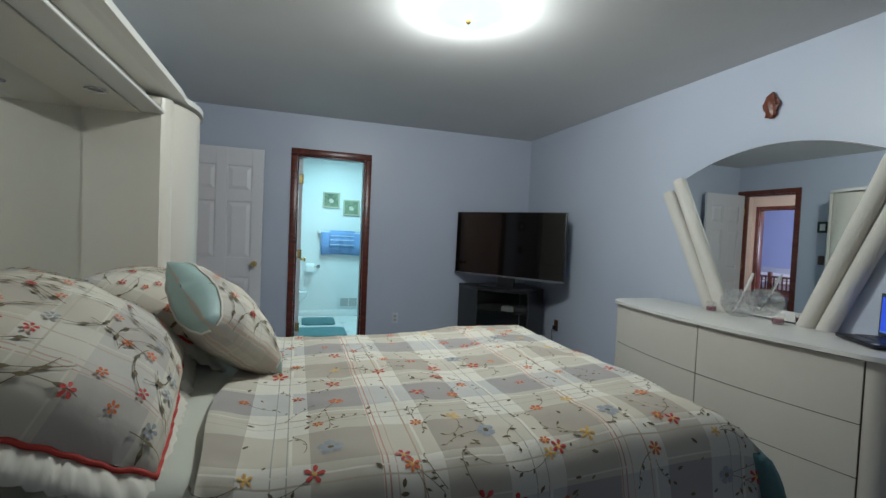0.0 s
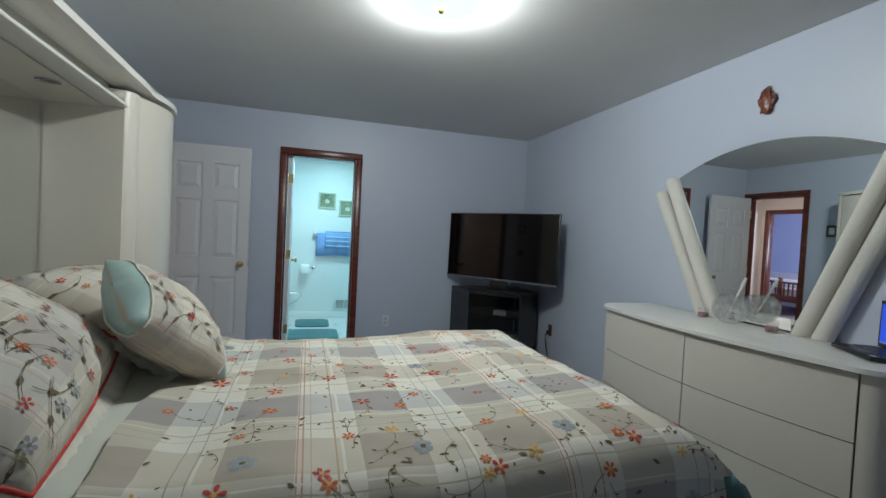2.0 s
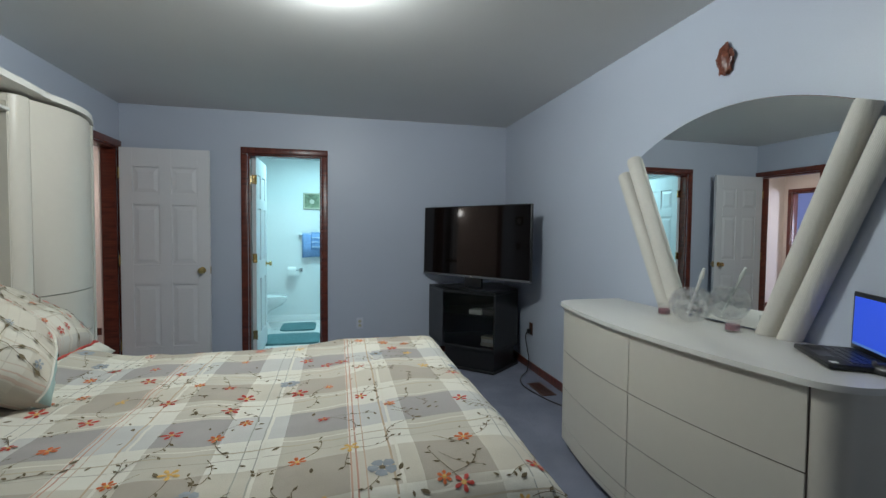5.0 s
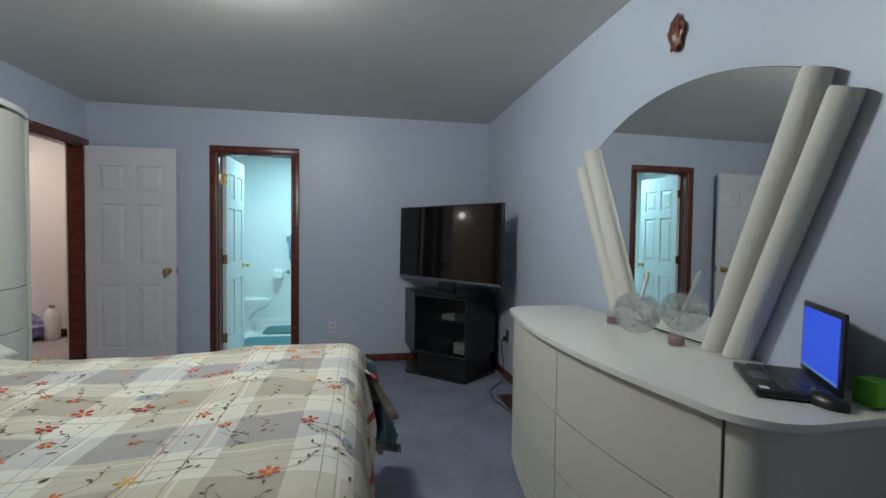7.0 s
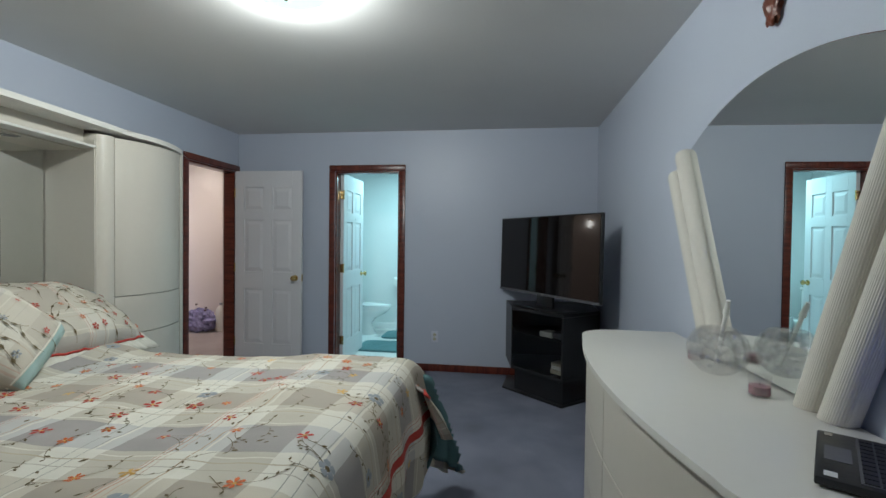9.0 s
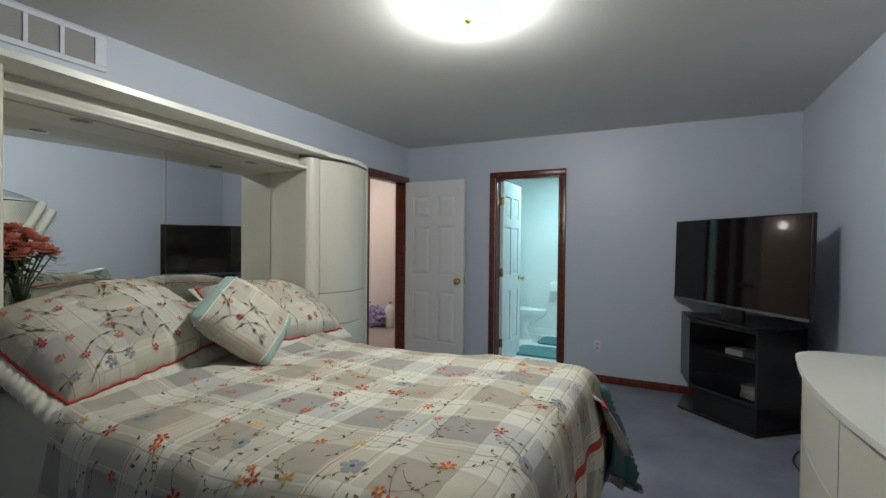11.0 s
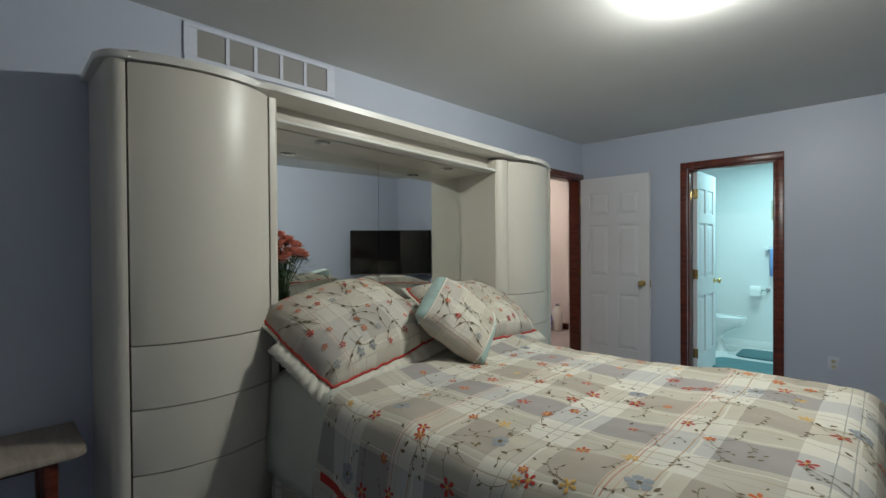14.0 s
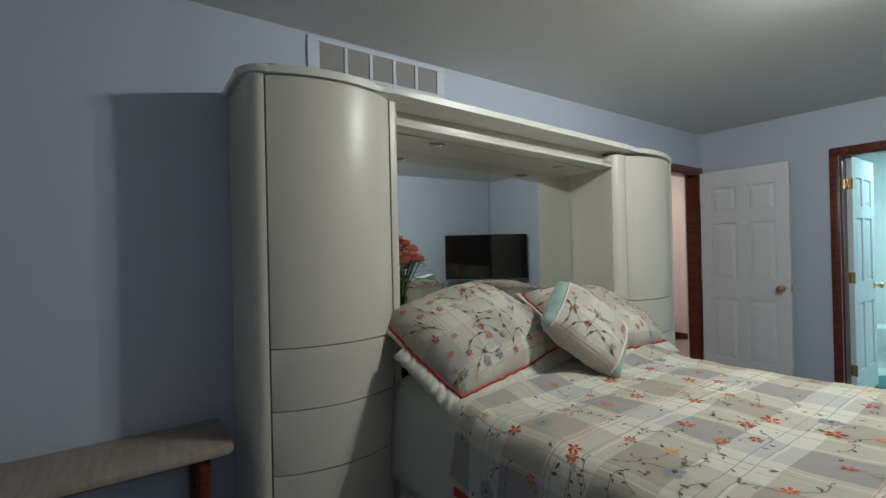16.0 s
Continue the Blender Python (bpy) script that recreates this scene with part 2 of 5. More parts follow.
def thing(name, x, y, z, label, category, group="", kind=""):
    ob = new(name)
    ob.empty_display_size = 0.05
    ob.matrix_basis = pose(x, y, z)
    return tagged(ob, label, category, group, kind)


def box(x0, x1, y0, y1, z0, z1, bevel=0.0, bm=None, seg=2):
    bm = bm or bmesh.new()
    r = bmesh.ops.create_cube(bm, size=1, matrix=Matrix.LocRotScale(((x0 + x1) / 2, (y0 + y1) / 2, (z0 + z1) / 2), None, (abs(x1 - x0), abs(y1 - y0), abs(z1 - z0))))
    if bevel:
        edges = list({e for v in r["verts"] for e in v.link_edges})
        bmesh.ops.bevel(bm, geom=edges, offset=bevel, segments=seg, affect="EDGES", profile=0.5)
    return bm


def prism(outline, z0, z1, bevel=0.0, bm=None, seg=2):
    """A closed outline of (x, y) raised from z0 to z1."""
    bm = bm or bmesh.new()
    lo, hi = [bm.verts.new((x, y, z0)) for x, y in outline], [bm.verts.new((x, y, z1)) for x, y in outline]
    n = len(outline)
    bot, top = bm.faces.new(lo[::-1]), bm.faces.new(hi)
    for i in range(n):
        bm.faces.new((lo[i], lo[(i + 1) % n], hi[(i + 1) % n], hi[i]))
    if bevel:
        bmesh.ops.bevel(bm, geom=list({*bot.edges, *top.edges}), offset=bevel, segments=seg, affect="EDGES", profile=0.5)
    return bm


def lathe(profile, steps=32, m=None, bm=None, close=False):
    """Turns a profile of (radius, height) about z."""
    bm = bm or bmesh.new()
    rings = []
    for r, z in profile:
        rings.append([bm.verts.new((r * math.cos(2 * math.pi * i / steps), r * math.sin(2 * math.pi * i / steps), z)) for i in range(steps)])
    new_verts = [v for ring in rings for v in ring]
    for a, b in zip(rings, rings[1:]):
        for i in range(steps):
            bm.faces.new((a[i], a[(i + 1) % steps], b[(i + 1) % steps], b[i]))
    for ring in (rings[0], rings[-1]):
        if not close:
            bm.faces.new(ring)
    if m is not None:
        bmesh.ops.transform(bm, matrix=m, verts=new_verts)
    return bm


def tube(points, radius, steps=8, bm=None):
    """A round rod along a line of points."""
    bm = bm or bmesh.new()
    pts = [Vector(p) for p in points]
    rings = []
    for i, p in enumerate(pts):
        d = (pts[min(i + 1, len(pts) - 1)] - pts[max(i - 1, 0)]).normalized()
        side = d.cross(Vector((0, 0, 1)) if abs(d.z) < 0.95 else Vector((1, 0, 0))).normalized()
        up = side.cross(d)
        r = radius[i] if isinstance(radius, (list, tuple)) else radius
        rings.append([bm.verts.new(p + side * r * math.cos(a) + up * r * math.sin(a)) for a in (2 * math.pi * k / steps for k in range(steps))])
    for a, b in zip(rings, rings[1:]):
        for k in range(steps):
            bm.faces.new((a[k], a[(k + 1) % steps], b[(k + 1) % steps], b[k]))
    bm.faces.new(rings[0]), bm.faces.new(rings[-1][::-1])
    return bm


def ball(x, y, z, rx, ry, rz, seg=16, bm=None, wobble=0.0, freq=8.0):
    bm = bm or bmesh.new()
    r = bmesh.ops.create_uvsphere(bm, u_segments=seg, v_segments=seg // 2 + 2, radius=1)
    for v in r["verts"]:
        k = 1 + wobble * noise.noise(v.co * freq / 4 + Vector((x, y, z)) * 7)
        v.co = Vector((x + v.co.x * rx * k, y + v.co.y * ry * k, z + v.co.z * rz * k))
    return bm


def wall_with_hole(name, axis, at, thick, a0, a1, z0, z1, holes, material, label, category="wall"):
    """A wall across x ('y' axis wall stands at y=at) or across y, with door holes (a, b, top) down to the floor."""
    bm = bmesh.new()
    cuts = sorted(holes)
    pos = a0
    spans = []
    for a, b, top in cuts:
        spans.append((pos, a, z0, z1))
        spans.append((a, b, top, z1))
        pos = b
    spans.append((pos, a1, z0, z1))
    for a, b, lo, hi in spans:
        if b - a < 1e-4:
            continue
        if axis == "y":
            box(a, b, min(at, at + thick), max(at, at + thick), lo, hi, bm=bm)
        else:
            box(min(at, at + thick), max(at, at + thick), a, b, lo, hi, bm=bm)
    bmesh.ops.remove_doubles(bm, verts=bm.verts, dist=1e-5)
    return tagged(part(name, bm, material, smooth=0), label, category, kind="structure")


# ---- the large structure ----
OPEN_Y0, OPEN_Y1, BDOOR_X0, BDOOR_X1, DOOR_H = 4.192, 4.918, 0.247, 0.932, 2.035
tagged(part("floor", box(XL - 0.12, XR + 0.12, YB - 0.12, YF + 0.06, -0.12, 0.0), M_CARPET, smooth=0), "blue-grey cut-pile carpet on the bedroom floor", "floor", kind="structure")
tagged(part("ceiling", box(XL - 0.12, XR + 0.12, YB - 0.12, YF + 0.12, ZC, ZC + 0.12), M_CEIL, smooth=0), "plain matt off-white bedroom ceiling", "ceiling", kind="structure")
wall_with_hole("wall_north", "y", YF, 0.12, XL - 0.12, XR + 0.12, 0.0, ZC, [(BDOOR_X0, BDOOR_X1, DOOR_H)], M_WALL, "pale lavender painted wall with the bathroom doorway")
wall_with_hole("wall_west", "x", XL, -0.12, YB, YF, 0.0, ZC, [(OPEN_Y0, OPEN_Y1, DOOR_H)], M_WALL, "pale lavender painted wall behind the bed wardrobe")
wall_with_hole("wall_east", "x", XR, 0.12, YB, YF, 0.0, ZC, [], M_WALL, "pale lavender painted wall behind the dresser")
wall_with_hole("wall_south", "y", YB, -0.12, XL - 0.12, XR + 0.12, 0.0, ZC, [], M_WALL, "plain lavender painted wall closing the bedroom")
# baseboards
for name, b in (("baseboard_1", box(1.02, XR - 0.013, YF - 0.013, YF - 0.001, 0.0, 0.072, 0.003)), ("baseboard_2", box(XR - 0.013, XR - 0.001, YB + 0.02, YF - 0.015, 0.0, 0.072, 0.003)),
                ("baseboard_3", box(XL + 0.03, 0.17, YF - 0.013, YF - 0.001, 0.0, 0.072, 0.003)), ("baseboard_4", box(XL + 0.001, XL + 0.013, YB + 0.02, 4.12, 0.0, 0.072, 0.003))):
    tagged(part(name, b, M_MAHOG_H), "dark red mahogany baseboard along the wall", "baseboard", kind="structure")


def door_trim(name, axis, face, out, a0, a1, top, depth, label, stop=True):
    """Casing on one wall face and the lining of the opening. face: the wall's face, out: +1 or -1, the way the casing sticks out."""
    t = thing(name, *((0.5 * (a0 + a1), face, 0) if axis == "y" else (face, 0.5 * (a0 + a1), 0)), label, "door frame", kind="structure")
    w, p = 0.062, 0.018

    def b(u0, u1, v0, v1, z0, z1, bev=0.004):
        v0, v1 = min(v0, v1), max(v0, v1)
        return box(u0, u1, v0, v1, z0, z1, bev) if axis == "y" else box(v0, v1, u0, u1, z0, z1, bev)

    f0, f1 = face + out * 0.001, face + out * p
    part("casing_side", b(a0 - w, a0 - 0.002, f0, f1, 0, top), M_MAHOG, t)
    part("casing_side", b(a1 + 0.002, a1 + w, f0, f1, 0, top), M_MAHOG, t)
    part("casing_head", b(a0 - w, a1 + w, f0, f1, top + 0.001, top + w), M_MAHOG_H, t)
    j0, j1 = face - out * 0.001, face - out * (depth - 0.001)
    part("jamb", b(a0 - 0.001, a0 + 0.016, j0, j1, 0, top - 0.017, 0.002), M_MAHOG, t)
    part("jamb", b(a1 - 0.016, a1 + 0.001, j0, j1, 0, top - 0.017, 0.002), M_MAHOG, t)
    part("head_jamb", b(a0 - 0.001, a1 + 0.001, j0, j1, top - 0.016, top + 0.001, 0.002), M_MAHOG_H, t)
    return t


door_trim("door_frame_1", "y", YF, -1, BDOOR_X0, BDOOR_X1, DOOR_H, 0.12, "dark red mahogany casing round the bathroom doorway")
door_trim("door_frame_2", "x", XL, 1, OPEN_Y0, OPEN_Y1, DOOR_H, 0.12, "dark red mahogany casing round the hall doorway")


def panel_door(name, width, label, mat=M_DOOR):
    """A six-panel leaf along +x from its hinge edge, 35 mm thick, its middle plane at y=0."""
    t = thing(name, 0, 0, 0, label, "door", kind="structure")
    h, z0, th = 2.015, 0.012, 0.0175
    s, mid = 0.105 * width / 0.76, 0.10 * width / 0.76
    xs = [0, s, (width - mid) / 2, (width + mid) / 2, width - s, width]
    zs = [z0, 0.23, 0.80, 0.98, 1.52, 1.62, 1.86, z0 + h]
    bm = bmesh.new()
    for a, b in ((0, 1), (2, 3), (4, 5)):
        box(xs[a], xs[b], -th, th, zs[0], zs[7], 0.0015, bm)
    for a, b in ((0, 1), (2, 3), (4, 5), (6, 7)):
        for c, d in ((1, 2), (3, 4)):
            box(xs[c], xs[d], -th, th, zs[a], zs[b], 0.0, bm)
    part("leaf", bm, mat, t, smooth=0)
    for a, b in ((1, 2), (3, 4), (5, 6)):
        for c, d in ((1, 2), (3, 4)):
            bm = bmesh.new()
            x0, x1, a0, a1 = xs[c] + 0.001, xs[d] - 0.001, zs[a] + 0.001, zs[b] - 0.001
            loops = []
            for y, inset in ((-0.006, 0.0), (-0.006, 0.012), (-0.014, 0.045)):
                loops.append([(x0 + inset, y, a0 + inset), (x1 - inset, y, a0 + inset), (x1 - inset, y, a1 - inset), (x0 + inset, y, a1 - inset)])
            for sgn in (1, -1):
                vs = [[bm.verts.new((x, y * sgn, z)) for x, y, z in lp] for lp in loops]
                for p, q in zip(vs, vs[1:]):
                    for i in range(4):
                        bm.faces.new((p[i], p[(i + 1) % 4], q[(i + 1) % 4], q[i]))
                bm.faces.new(vs[-1])
            bmesh.ops.remove_doubles(bm, verts=bm.verts, dist=1e-5)
            part("door_panel", bm, mat, t, smooth=0)
    for sgn in (1, -1):
        prof = [(0.0, 0.0), (0.03, 0.0), (0.03, 0.004), (0.012, 0.008), (0.011, 0.03), (0.022, 0.036), (0.028, 0.05), (0.024, 0.062), (0.0, 0.066)]
        m = Matrix.Translation((width - 0.065, -th * sgn, 0.925)) @ Matrix.Rotation(radians(90 * sgn), 4, "X")
        part("door_knob", lathe(prof, 20, m), M_BRASS, t, "round polished brass knob")
    part("latch_plate", box(width - 0.001, width + 0.002, -0.012, 0.012, 0.89, 0.96), M_BRASS, t)
    for z in (0.25, 1.02, 1.80):
        bm = box(-0.004, 0.001, -0.017, 0.017, z - 0.045, z + 0.045)
        tube([(-0.004, -0.02, z - 0.047), (-0.004, -0.02, z + 0.047)], 0.006, 10, bm)
        part("hinge", bm, M_BRASS, t, "aged brass hinge")
    return t


d1 = panel_door("door_1", 0.735, "white six-panel bedroom door standing open, brass knob")
d1.matrix_basis = pose(XL + 0.045, 4.872, 0, 0, 0, -0.5)
d2 = panel_door("door_2", 0.665, "white six-panel bathroom door swung open inwards")
d2.matrix_basis = pose(BDOOR_X0 + 0.038, YF + 0.10, 0, 0, 0, 90)

# ---- bathroom shell ----
wall_with_hole("wall_bath_far", "y", BATH_F, 0.1, BATH_L, BATH_R, 0, ZC, [], M_BATHWALL, "white bathroom wall with towel bar and pictures")
wall_with_hole("wall_bath_west", "x", BATH_L, -0.1, YF + 0.12, BATH_F + 0.1, 0, ZC, [], M_BATHWALL, "white bathroom side wall")
wall_with_hole("wall_bath_east", "x", BATH_R, 0.1, YF + 0.12, BATH_F + 0.1, 0, ZC, [], M_BATHWALL, "white bathroom side wall")
tagged(part("ceiling_bath", box(BATH_L - 0.1, BATH_R + 0.1, YF + 0.121, BATH_F + 0.1, ZC, ZC + 0.1), M_BATHWALL, smooth=0), "white bathroom ceiling", "ceiling", kind="structure")
bath_floor = tagged(part("floor_bath", box(BATH_L - 0.1, BATH_R + 0.1, YF + 0.061, BATH_F + 0.1, -0.12, -0.004), M_GROUT, smooth=0), "white tiled bathroom floor with small grey insets", "floor", kind="structure")
tagged(part("baseboard_bath", box(BATH_L + 0.002, BATH_R - 0.002, BATH_F - 0.014, BATH_F - 0.001, 0.0, 0.09, 0.003), M_PORC), "white glazed baseboard", "baseboard", kind="structure")
area_lamp("bathroom_lamp", (0.75, 6.0, 2.34), (0.75, 6.0, 0), 0.5, BATH_POWER, (0.49, 0.92, 1.0))
t = thing("bathroom_ceiling_light", 0.75, 6.0, ZC, "round white bathroom ceiling light", "ceiling light")
part("housing", lathe([(0.27, ZC - 0.002), (0.27, ZC - 0.06), (0.24, ZC - 0.075)], 32, Matrix.Translation((0.75, 6.0, 0))), M_PORC, t)

# ---- hall and the far room ----
tagged(part("floor_hall", box(-7.0, XL - 0.121, HALL_B, 9.2, -0.12, -0.001), M_HALLCARPET, smooth=0), "beige carpet in the hall", "floor", kind="structure")
tagged(part("ceiling_hall", box(-7.0, XL - 0.121, HALL_B, 9.2, ZC, ZC + 0.1), M_CEIL, smooth=0), "off-white hall ceiling", "ceiling", kind="structure")
wall_with_hole("wall_hall_end", "y", HALL_F, 0.1, HALL_X, XL - 0.121, 0, ZC, [], M_HALL, "cream painted wall at the end of the hall")
wall_with_hole("wall_hall_west", "x", HALL_X, -0.12, HALL_B, HALL_F + 0.1, 0, ZC, [(5.71, 6.44, DOOR_H)], M_HALL, "cream hall wall with the doorway of another room")
wall_with_hole("wall_hall_back", "y", HALL_B, -0.1, -7.0, XL - 0.121, 0, ZC, [], M_HALL, "cream hall wall")
wall_with_hole("wall_hall_east", "x", XL - 0.121, -0.02, YF + 0.0, HALL_F, 0, ZC, [], M_HALL, "cream hall wall beside the bathroom")
wall_with_hole("wall_hall_side", "x", XL - 0.121, -0.02, HALL_B, YF, 0, ZC, [(OPEN_Y0, OPEN_Y1, DOOR_H)], M_HALL, "cream hall face of the bedroom wall")
door_trim("door_frame_3", "x", HALL_X, 1, 5.71, 6.44, DOOR_H, 0.12, "dark red mahogany casing of the far room's doorway")
for name, b in (("baseboard_hall", box(HALL_X + 0.02, XL - 0.145, HALL_F - 0.013, HALL_F - 0.001, 0, 0.085, 0.003)), ("baseboard_hall_side", box(HALL_X + 0.001, HALL_X + 0.013, HALL_B, 5.64, 0, 0.085, 0.003))):
    tagged(part(name, b, M_MAHOG_H), "dark red mahogany baseboard in the hall", "baseboard", kind="structure")
wall_with_hole("wall_far_room", "x", -6.6, -0.1, HALL_B, 9.2, 0, ZC, [], M_FARWALL, "violet-blue wall of the far bedroom")
wall_with_hole("wall_far_side", "y", 9.1, 0.1, -6.6, HALL_X - 0.12, 0, ZC, [], M_FARWALL, "violet-blue side wall of the far bedroom")
wall_with_hole("wall_far_inner", "x", HALL_X - 0.121, -0.01, HALL_B, 9.1, 0, ZC, [(5.71, 6.44, DOOR_H)], M_FARWALL, "violet-blue face of the far room's inner wall")
area_lamp("hall_lamp", (-2.3, 5.5, 2.34), (-2.3, 5.5, 0), 0.25, HALL_POWER, (1.0, 0.86, 0.77))
M_HALLGLASS = glow("lit_hall_glass", (1.0, 0.97, 0.92), 14.0)
for ly in (4.98, 6.05):
    t = thing("hall_ceiling_light", -2.3, ly, ZC, "small round lit hall ceiling light", "ceiling light", "hall lights")
    part("shade", lathe([(0.13, ZC - 0.002), (0.13, ZC - 0.04), (0.10, ZC - 0.065), (0.0, ZC - 0.072)], 28, Matrix.Translation((-2.3, ly, 0))), M_HALLGLASS, t)
area_lamp("far_room_daylight", (-5.0, 4.3, 1.6), (-5.6, 8.0, 1.0), 1.1, FAR_POWER, (0.74, 0.79, 1.0))

# ---- ceiling lamp ----
lamp = thing("ceiling_lamp", LAMP[0], LAMP[1], ZC, "lit white glass dome ceiling lamp with brass finial", "ceiling lamp")
mL = Matrix.Translation((LAMP[0], LAMP[1], 0))
part("base_pan", lathe([(0.175, ZC - 0.001), (0.175, ZC - 0.008), (0.15, ZC - 0.010)], 40, mL), M_PLASTIC, lamp)
shade = part("shade", lathe([(0.188 * math.sin(a), ZC - 0.012 - 0.052 * math.cos(a)) for a in (math.pi / 2 * k / 10 for k in range(10, -1, -1))], 40, mL, close=True), M_LAMPGLASS, lamp, "frosted white glass dome, brightly lit")
shade.visible_shadow = False
part("finial", lathe([(0.0, ZC - 0.080), (0.009, ZC - 0.078), (0.013, ZC - 0.073), (0.009, ZC - 0.069), (0.017, ZC - 0.0665), (0.017, ZC - 0.0645)], 16, mL), M_BRASS, lamp, "small brass finial")

# ---- the bed wardrobe: two towers joined by a mirrored bridge ----
HB = XL + 0.006                       # its back
HF = -0.435                           # front line of the towers
T1, T2, T3, T4 = 0.555, 1.205, 2.855, 3.575
HUTCH_TOP = 2.03


def bulge(y, a, b, depth):
    s = (2 * y - a - b) / (b - a)
    return HF + depth * (1 - s * s)


def curved_panel(a, b, z0, z1, depth, ya, yb, thick=0.02, out=0.0, steps=18):
    """A door or drawer front that bows into the room; ya, yb: the stretch that the bow spans."""
    pts = [(bulge(a + (b - a) * i / steps, ya, yb, depth) + out, a + (b - a) * i / steps) for i in range(steps + 1)]
    return prism(pts + [(x - thick, y) for x, y in pts[::-1]], z0, z1, 0.0015, seg=1)


def tower(name, y0, y1, out_w, top=HUTCH_TOP):
    t = thing(name, HB, (y0 + y1) / 2, 0, "cream lacquered wardrobe tower with a bowed door and drawers", "wardrobe", "towers of the bed wardrobe")
    in_w = 0.045                              # rounded outer post and slim inner post
    a, b = y0 + out_w, y1 - in_w
    d = 0.07
    part("carcass", box(HB, HF - 0.03, y0 + 0.012, y1 - 0.012, 0.0, top - 0.002, 0.002), M_LACQ, t)
    back = [(bulge(a + (b - a) * i / 16, a, b, d) - 0.022, a + (b - a) * i / 16) for i in range(17)]
    part("door_backing", prism(back + [(HF - 0.029, b), (HF - 0.029, a)], 0.03, top - 0.003), M_GROOVE, t)
    for lo, hi, r in ((y0, a - 0.003, 0.04), (b + 0.003, y1, 0.04)):
        outer = lo == y0
        x_in, front = HB + 0.002 if outer else HF - 0.03, HF + 0.004
        w = hi - lo
        rr = min(0.085 if outer else 0.022, w * 0.96)
        pts = [(x_in, lo), (front - rr, lo)]
        if lo == y0:
            pts += [(front - rr + rr * math.sin(k * math.pi / 16), lo + rr - rr * math.cos(k * math.pi / 16)) for k in range(1, 9)] + [(front, hi), (x_in, hi)]
        else:
            pts = [(x_in, lo), (front, lo)] + [(front - rr + rr * math.cos(k * math.pi / 16), hi - rr + rr * math.sin(k * math.pi / 16)) for k in range(0, 9)] + [(x_in, hi)]
        part("post", prism(pts, 0.0, top - 0.001), M_LACQ, t, "rounded cream post")
    g = 0.0048
    zs = [0.21, 0.455, 0.705, 0.950, top - 0.005]
    for i in range(3):
        part("drawer_front", curved_panel(a + g, b - g, zs[i] + g / 2, zs[i + 1] - g / 2, d, a, b), M_LACQ, t)
    part("door", curved_panel(a + g, b - g, zs[3] + g / 2, zs[4], d, a, b), M_LACQ, t)
    part("plinth", curved_panel(a + g, b - g, 0.0, zs[0] - g, d, a, b, out=-0.012), M_LACQ, t)
    return t, a, b


tw1, A1, B1 = tower("wardrobe_tower", T1, T2, 0.058)
tw2, A2, B2 = tower("wardrobe_tower", T3, T4, 0.105, HUTCH_TOP - 0.036 * (T4 - T2) + 0.002)
br = thing("wardrobe_bridge", HB, (T2 + T3) / 2, 1.9, "cream bridge over the bed with mirror back and spotlights", "bridge cabinet")


def crown_line(off):
    pts = [(HB, T1 - off), (HF - 0.09, T1 - off)]
    pts += [(HF - 0.09 + (0.09 + off) * math.sin(k * math.pi / 16), T1 + 0.09 - (0.09 + off) * math.cos(k * math.pi / 16)) for k in range(1, 8)]
    for i in range(25):
        y = A1 + (B1 - A1) * i / 24
        pts.append((max(bulge(y, A1, B1, 0.07) + off - 0.012, HF + off - 0.012 + 0.042 * min(1.0, max(0.0, (i - 10) / 14)) ** 2), y))
    n = 20
    for i in range(1, n):
        y = B1 + (A2 - B1) * i / n
        pts.append((HF + off + 0.03, y))
    for i in range(25):
        y = A2 + (B2 - A2) * i / 24
        pts.append((max(bulge(y, A2, B2, 0.07) + off - 0.012, HF + off - 0.012 + 0.042 * min(1.0, max(0.0, (14 - i) / 14)) ** 2), y))
    pts += [(HF - 0.09 + (0.09 + off) * math.cos(k * math.pi / 16), T4 - 0.09 + (0.09 + off) * math.sin(k * math.pi / 16)) for k in range(1, 8)]
    return pts + [(HF - 0.09, T4 + off), (HB, T4 + off)]


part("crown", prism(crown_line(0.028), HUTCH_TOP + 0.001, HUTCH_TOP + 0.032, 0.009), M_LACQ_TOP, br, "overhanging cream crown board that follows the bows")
part("fascia", box(HF - 0.12, HF - 0.10, T2 + 0.001, T3 - 0.001, 1.932, HUTCH_TOP, 0.001), M_LACQ, br)
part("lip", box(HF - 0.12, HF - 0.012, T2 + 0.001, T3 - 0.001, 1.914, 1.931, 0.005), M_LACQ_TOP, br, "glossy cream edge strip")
part("soffit", box(HB, HF - 0.121, T2 + 0.001, T3 - 0.001, 1.908, 1.925), M_LACQ, br)
part("side_panel", box(HB + 0.012, HF - 0.03, T2 - 0.006, T2 + 0.001, 0.3, 1.906), M_LACQ, br)
part("side_panel", box(HB + 0.012, HF - 0.03, T3 - 0.001, T3 + 0.006, 0.3, 1.906), M_LACQ, br)
mid = 2.07
part("back_panel", box(HB, HB + 0.004, T2 + 0.002, T3 - 0.002, 0.5, 1.907), M_GROOVE, br)
part("mirror", box(HB + 0.0085, HB + 0.0125, T2 + 0.004, mid - 0.001, 0.9, 1.925), M_MIRROR, br, "clear mirror glass")
part("mirror", box(HB + 0.0085, HB + 0.0125, mid + 0.001, T3 - 0.008, 0.9, 1.885), M_MIRROR, br, "clear mirror glass")
part("shelf", box(HB + 0.055, HF - 0.20, T2 + 0.004, T3 - 0.009, 0.90, 0.925, 0.003), M_LACQ, br, "narrow cream shelf behind the pillows")
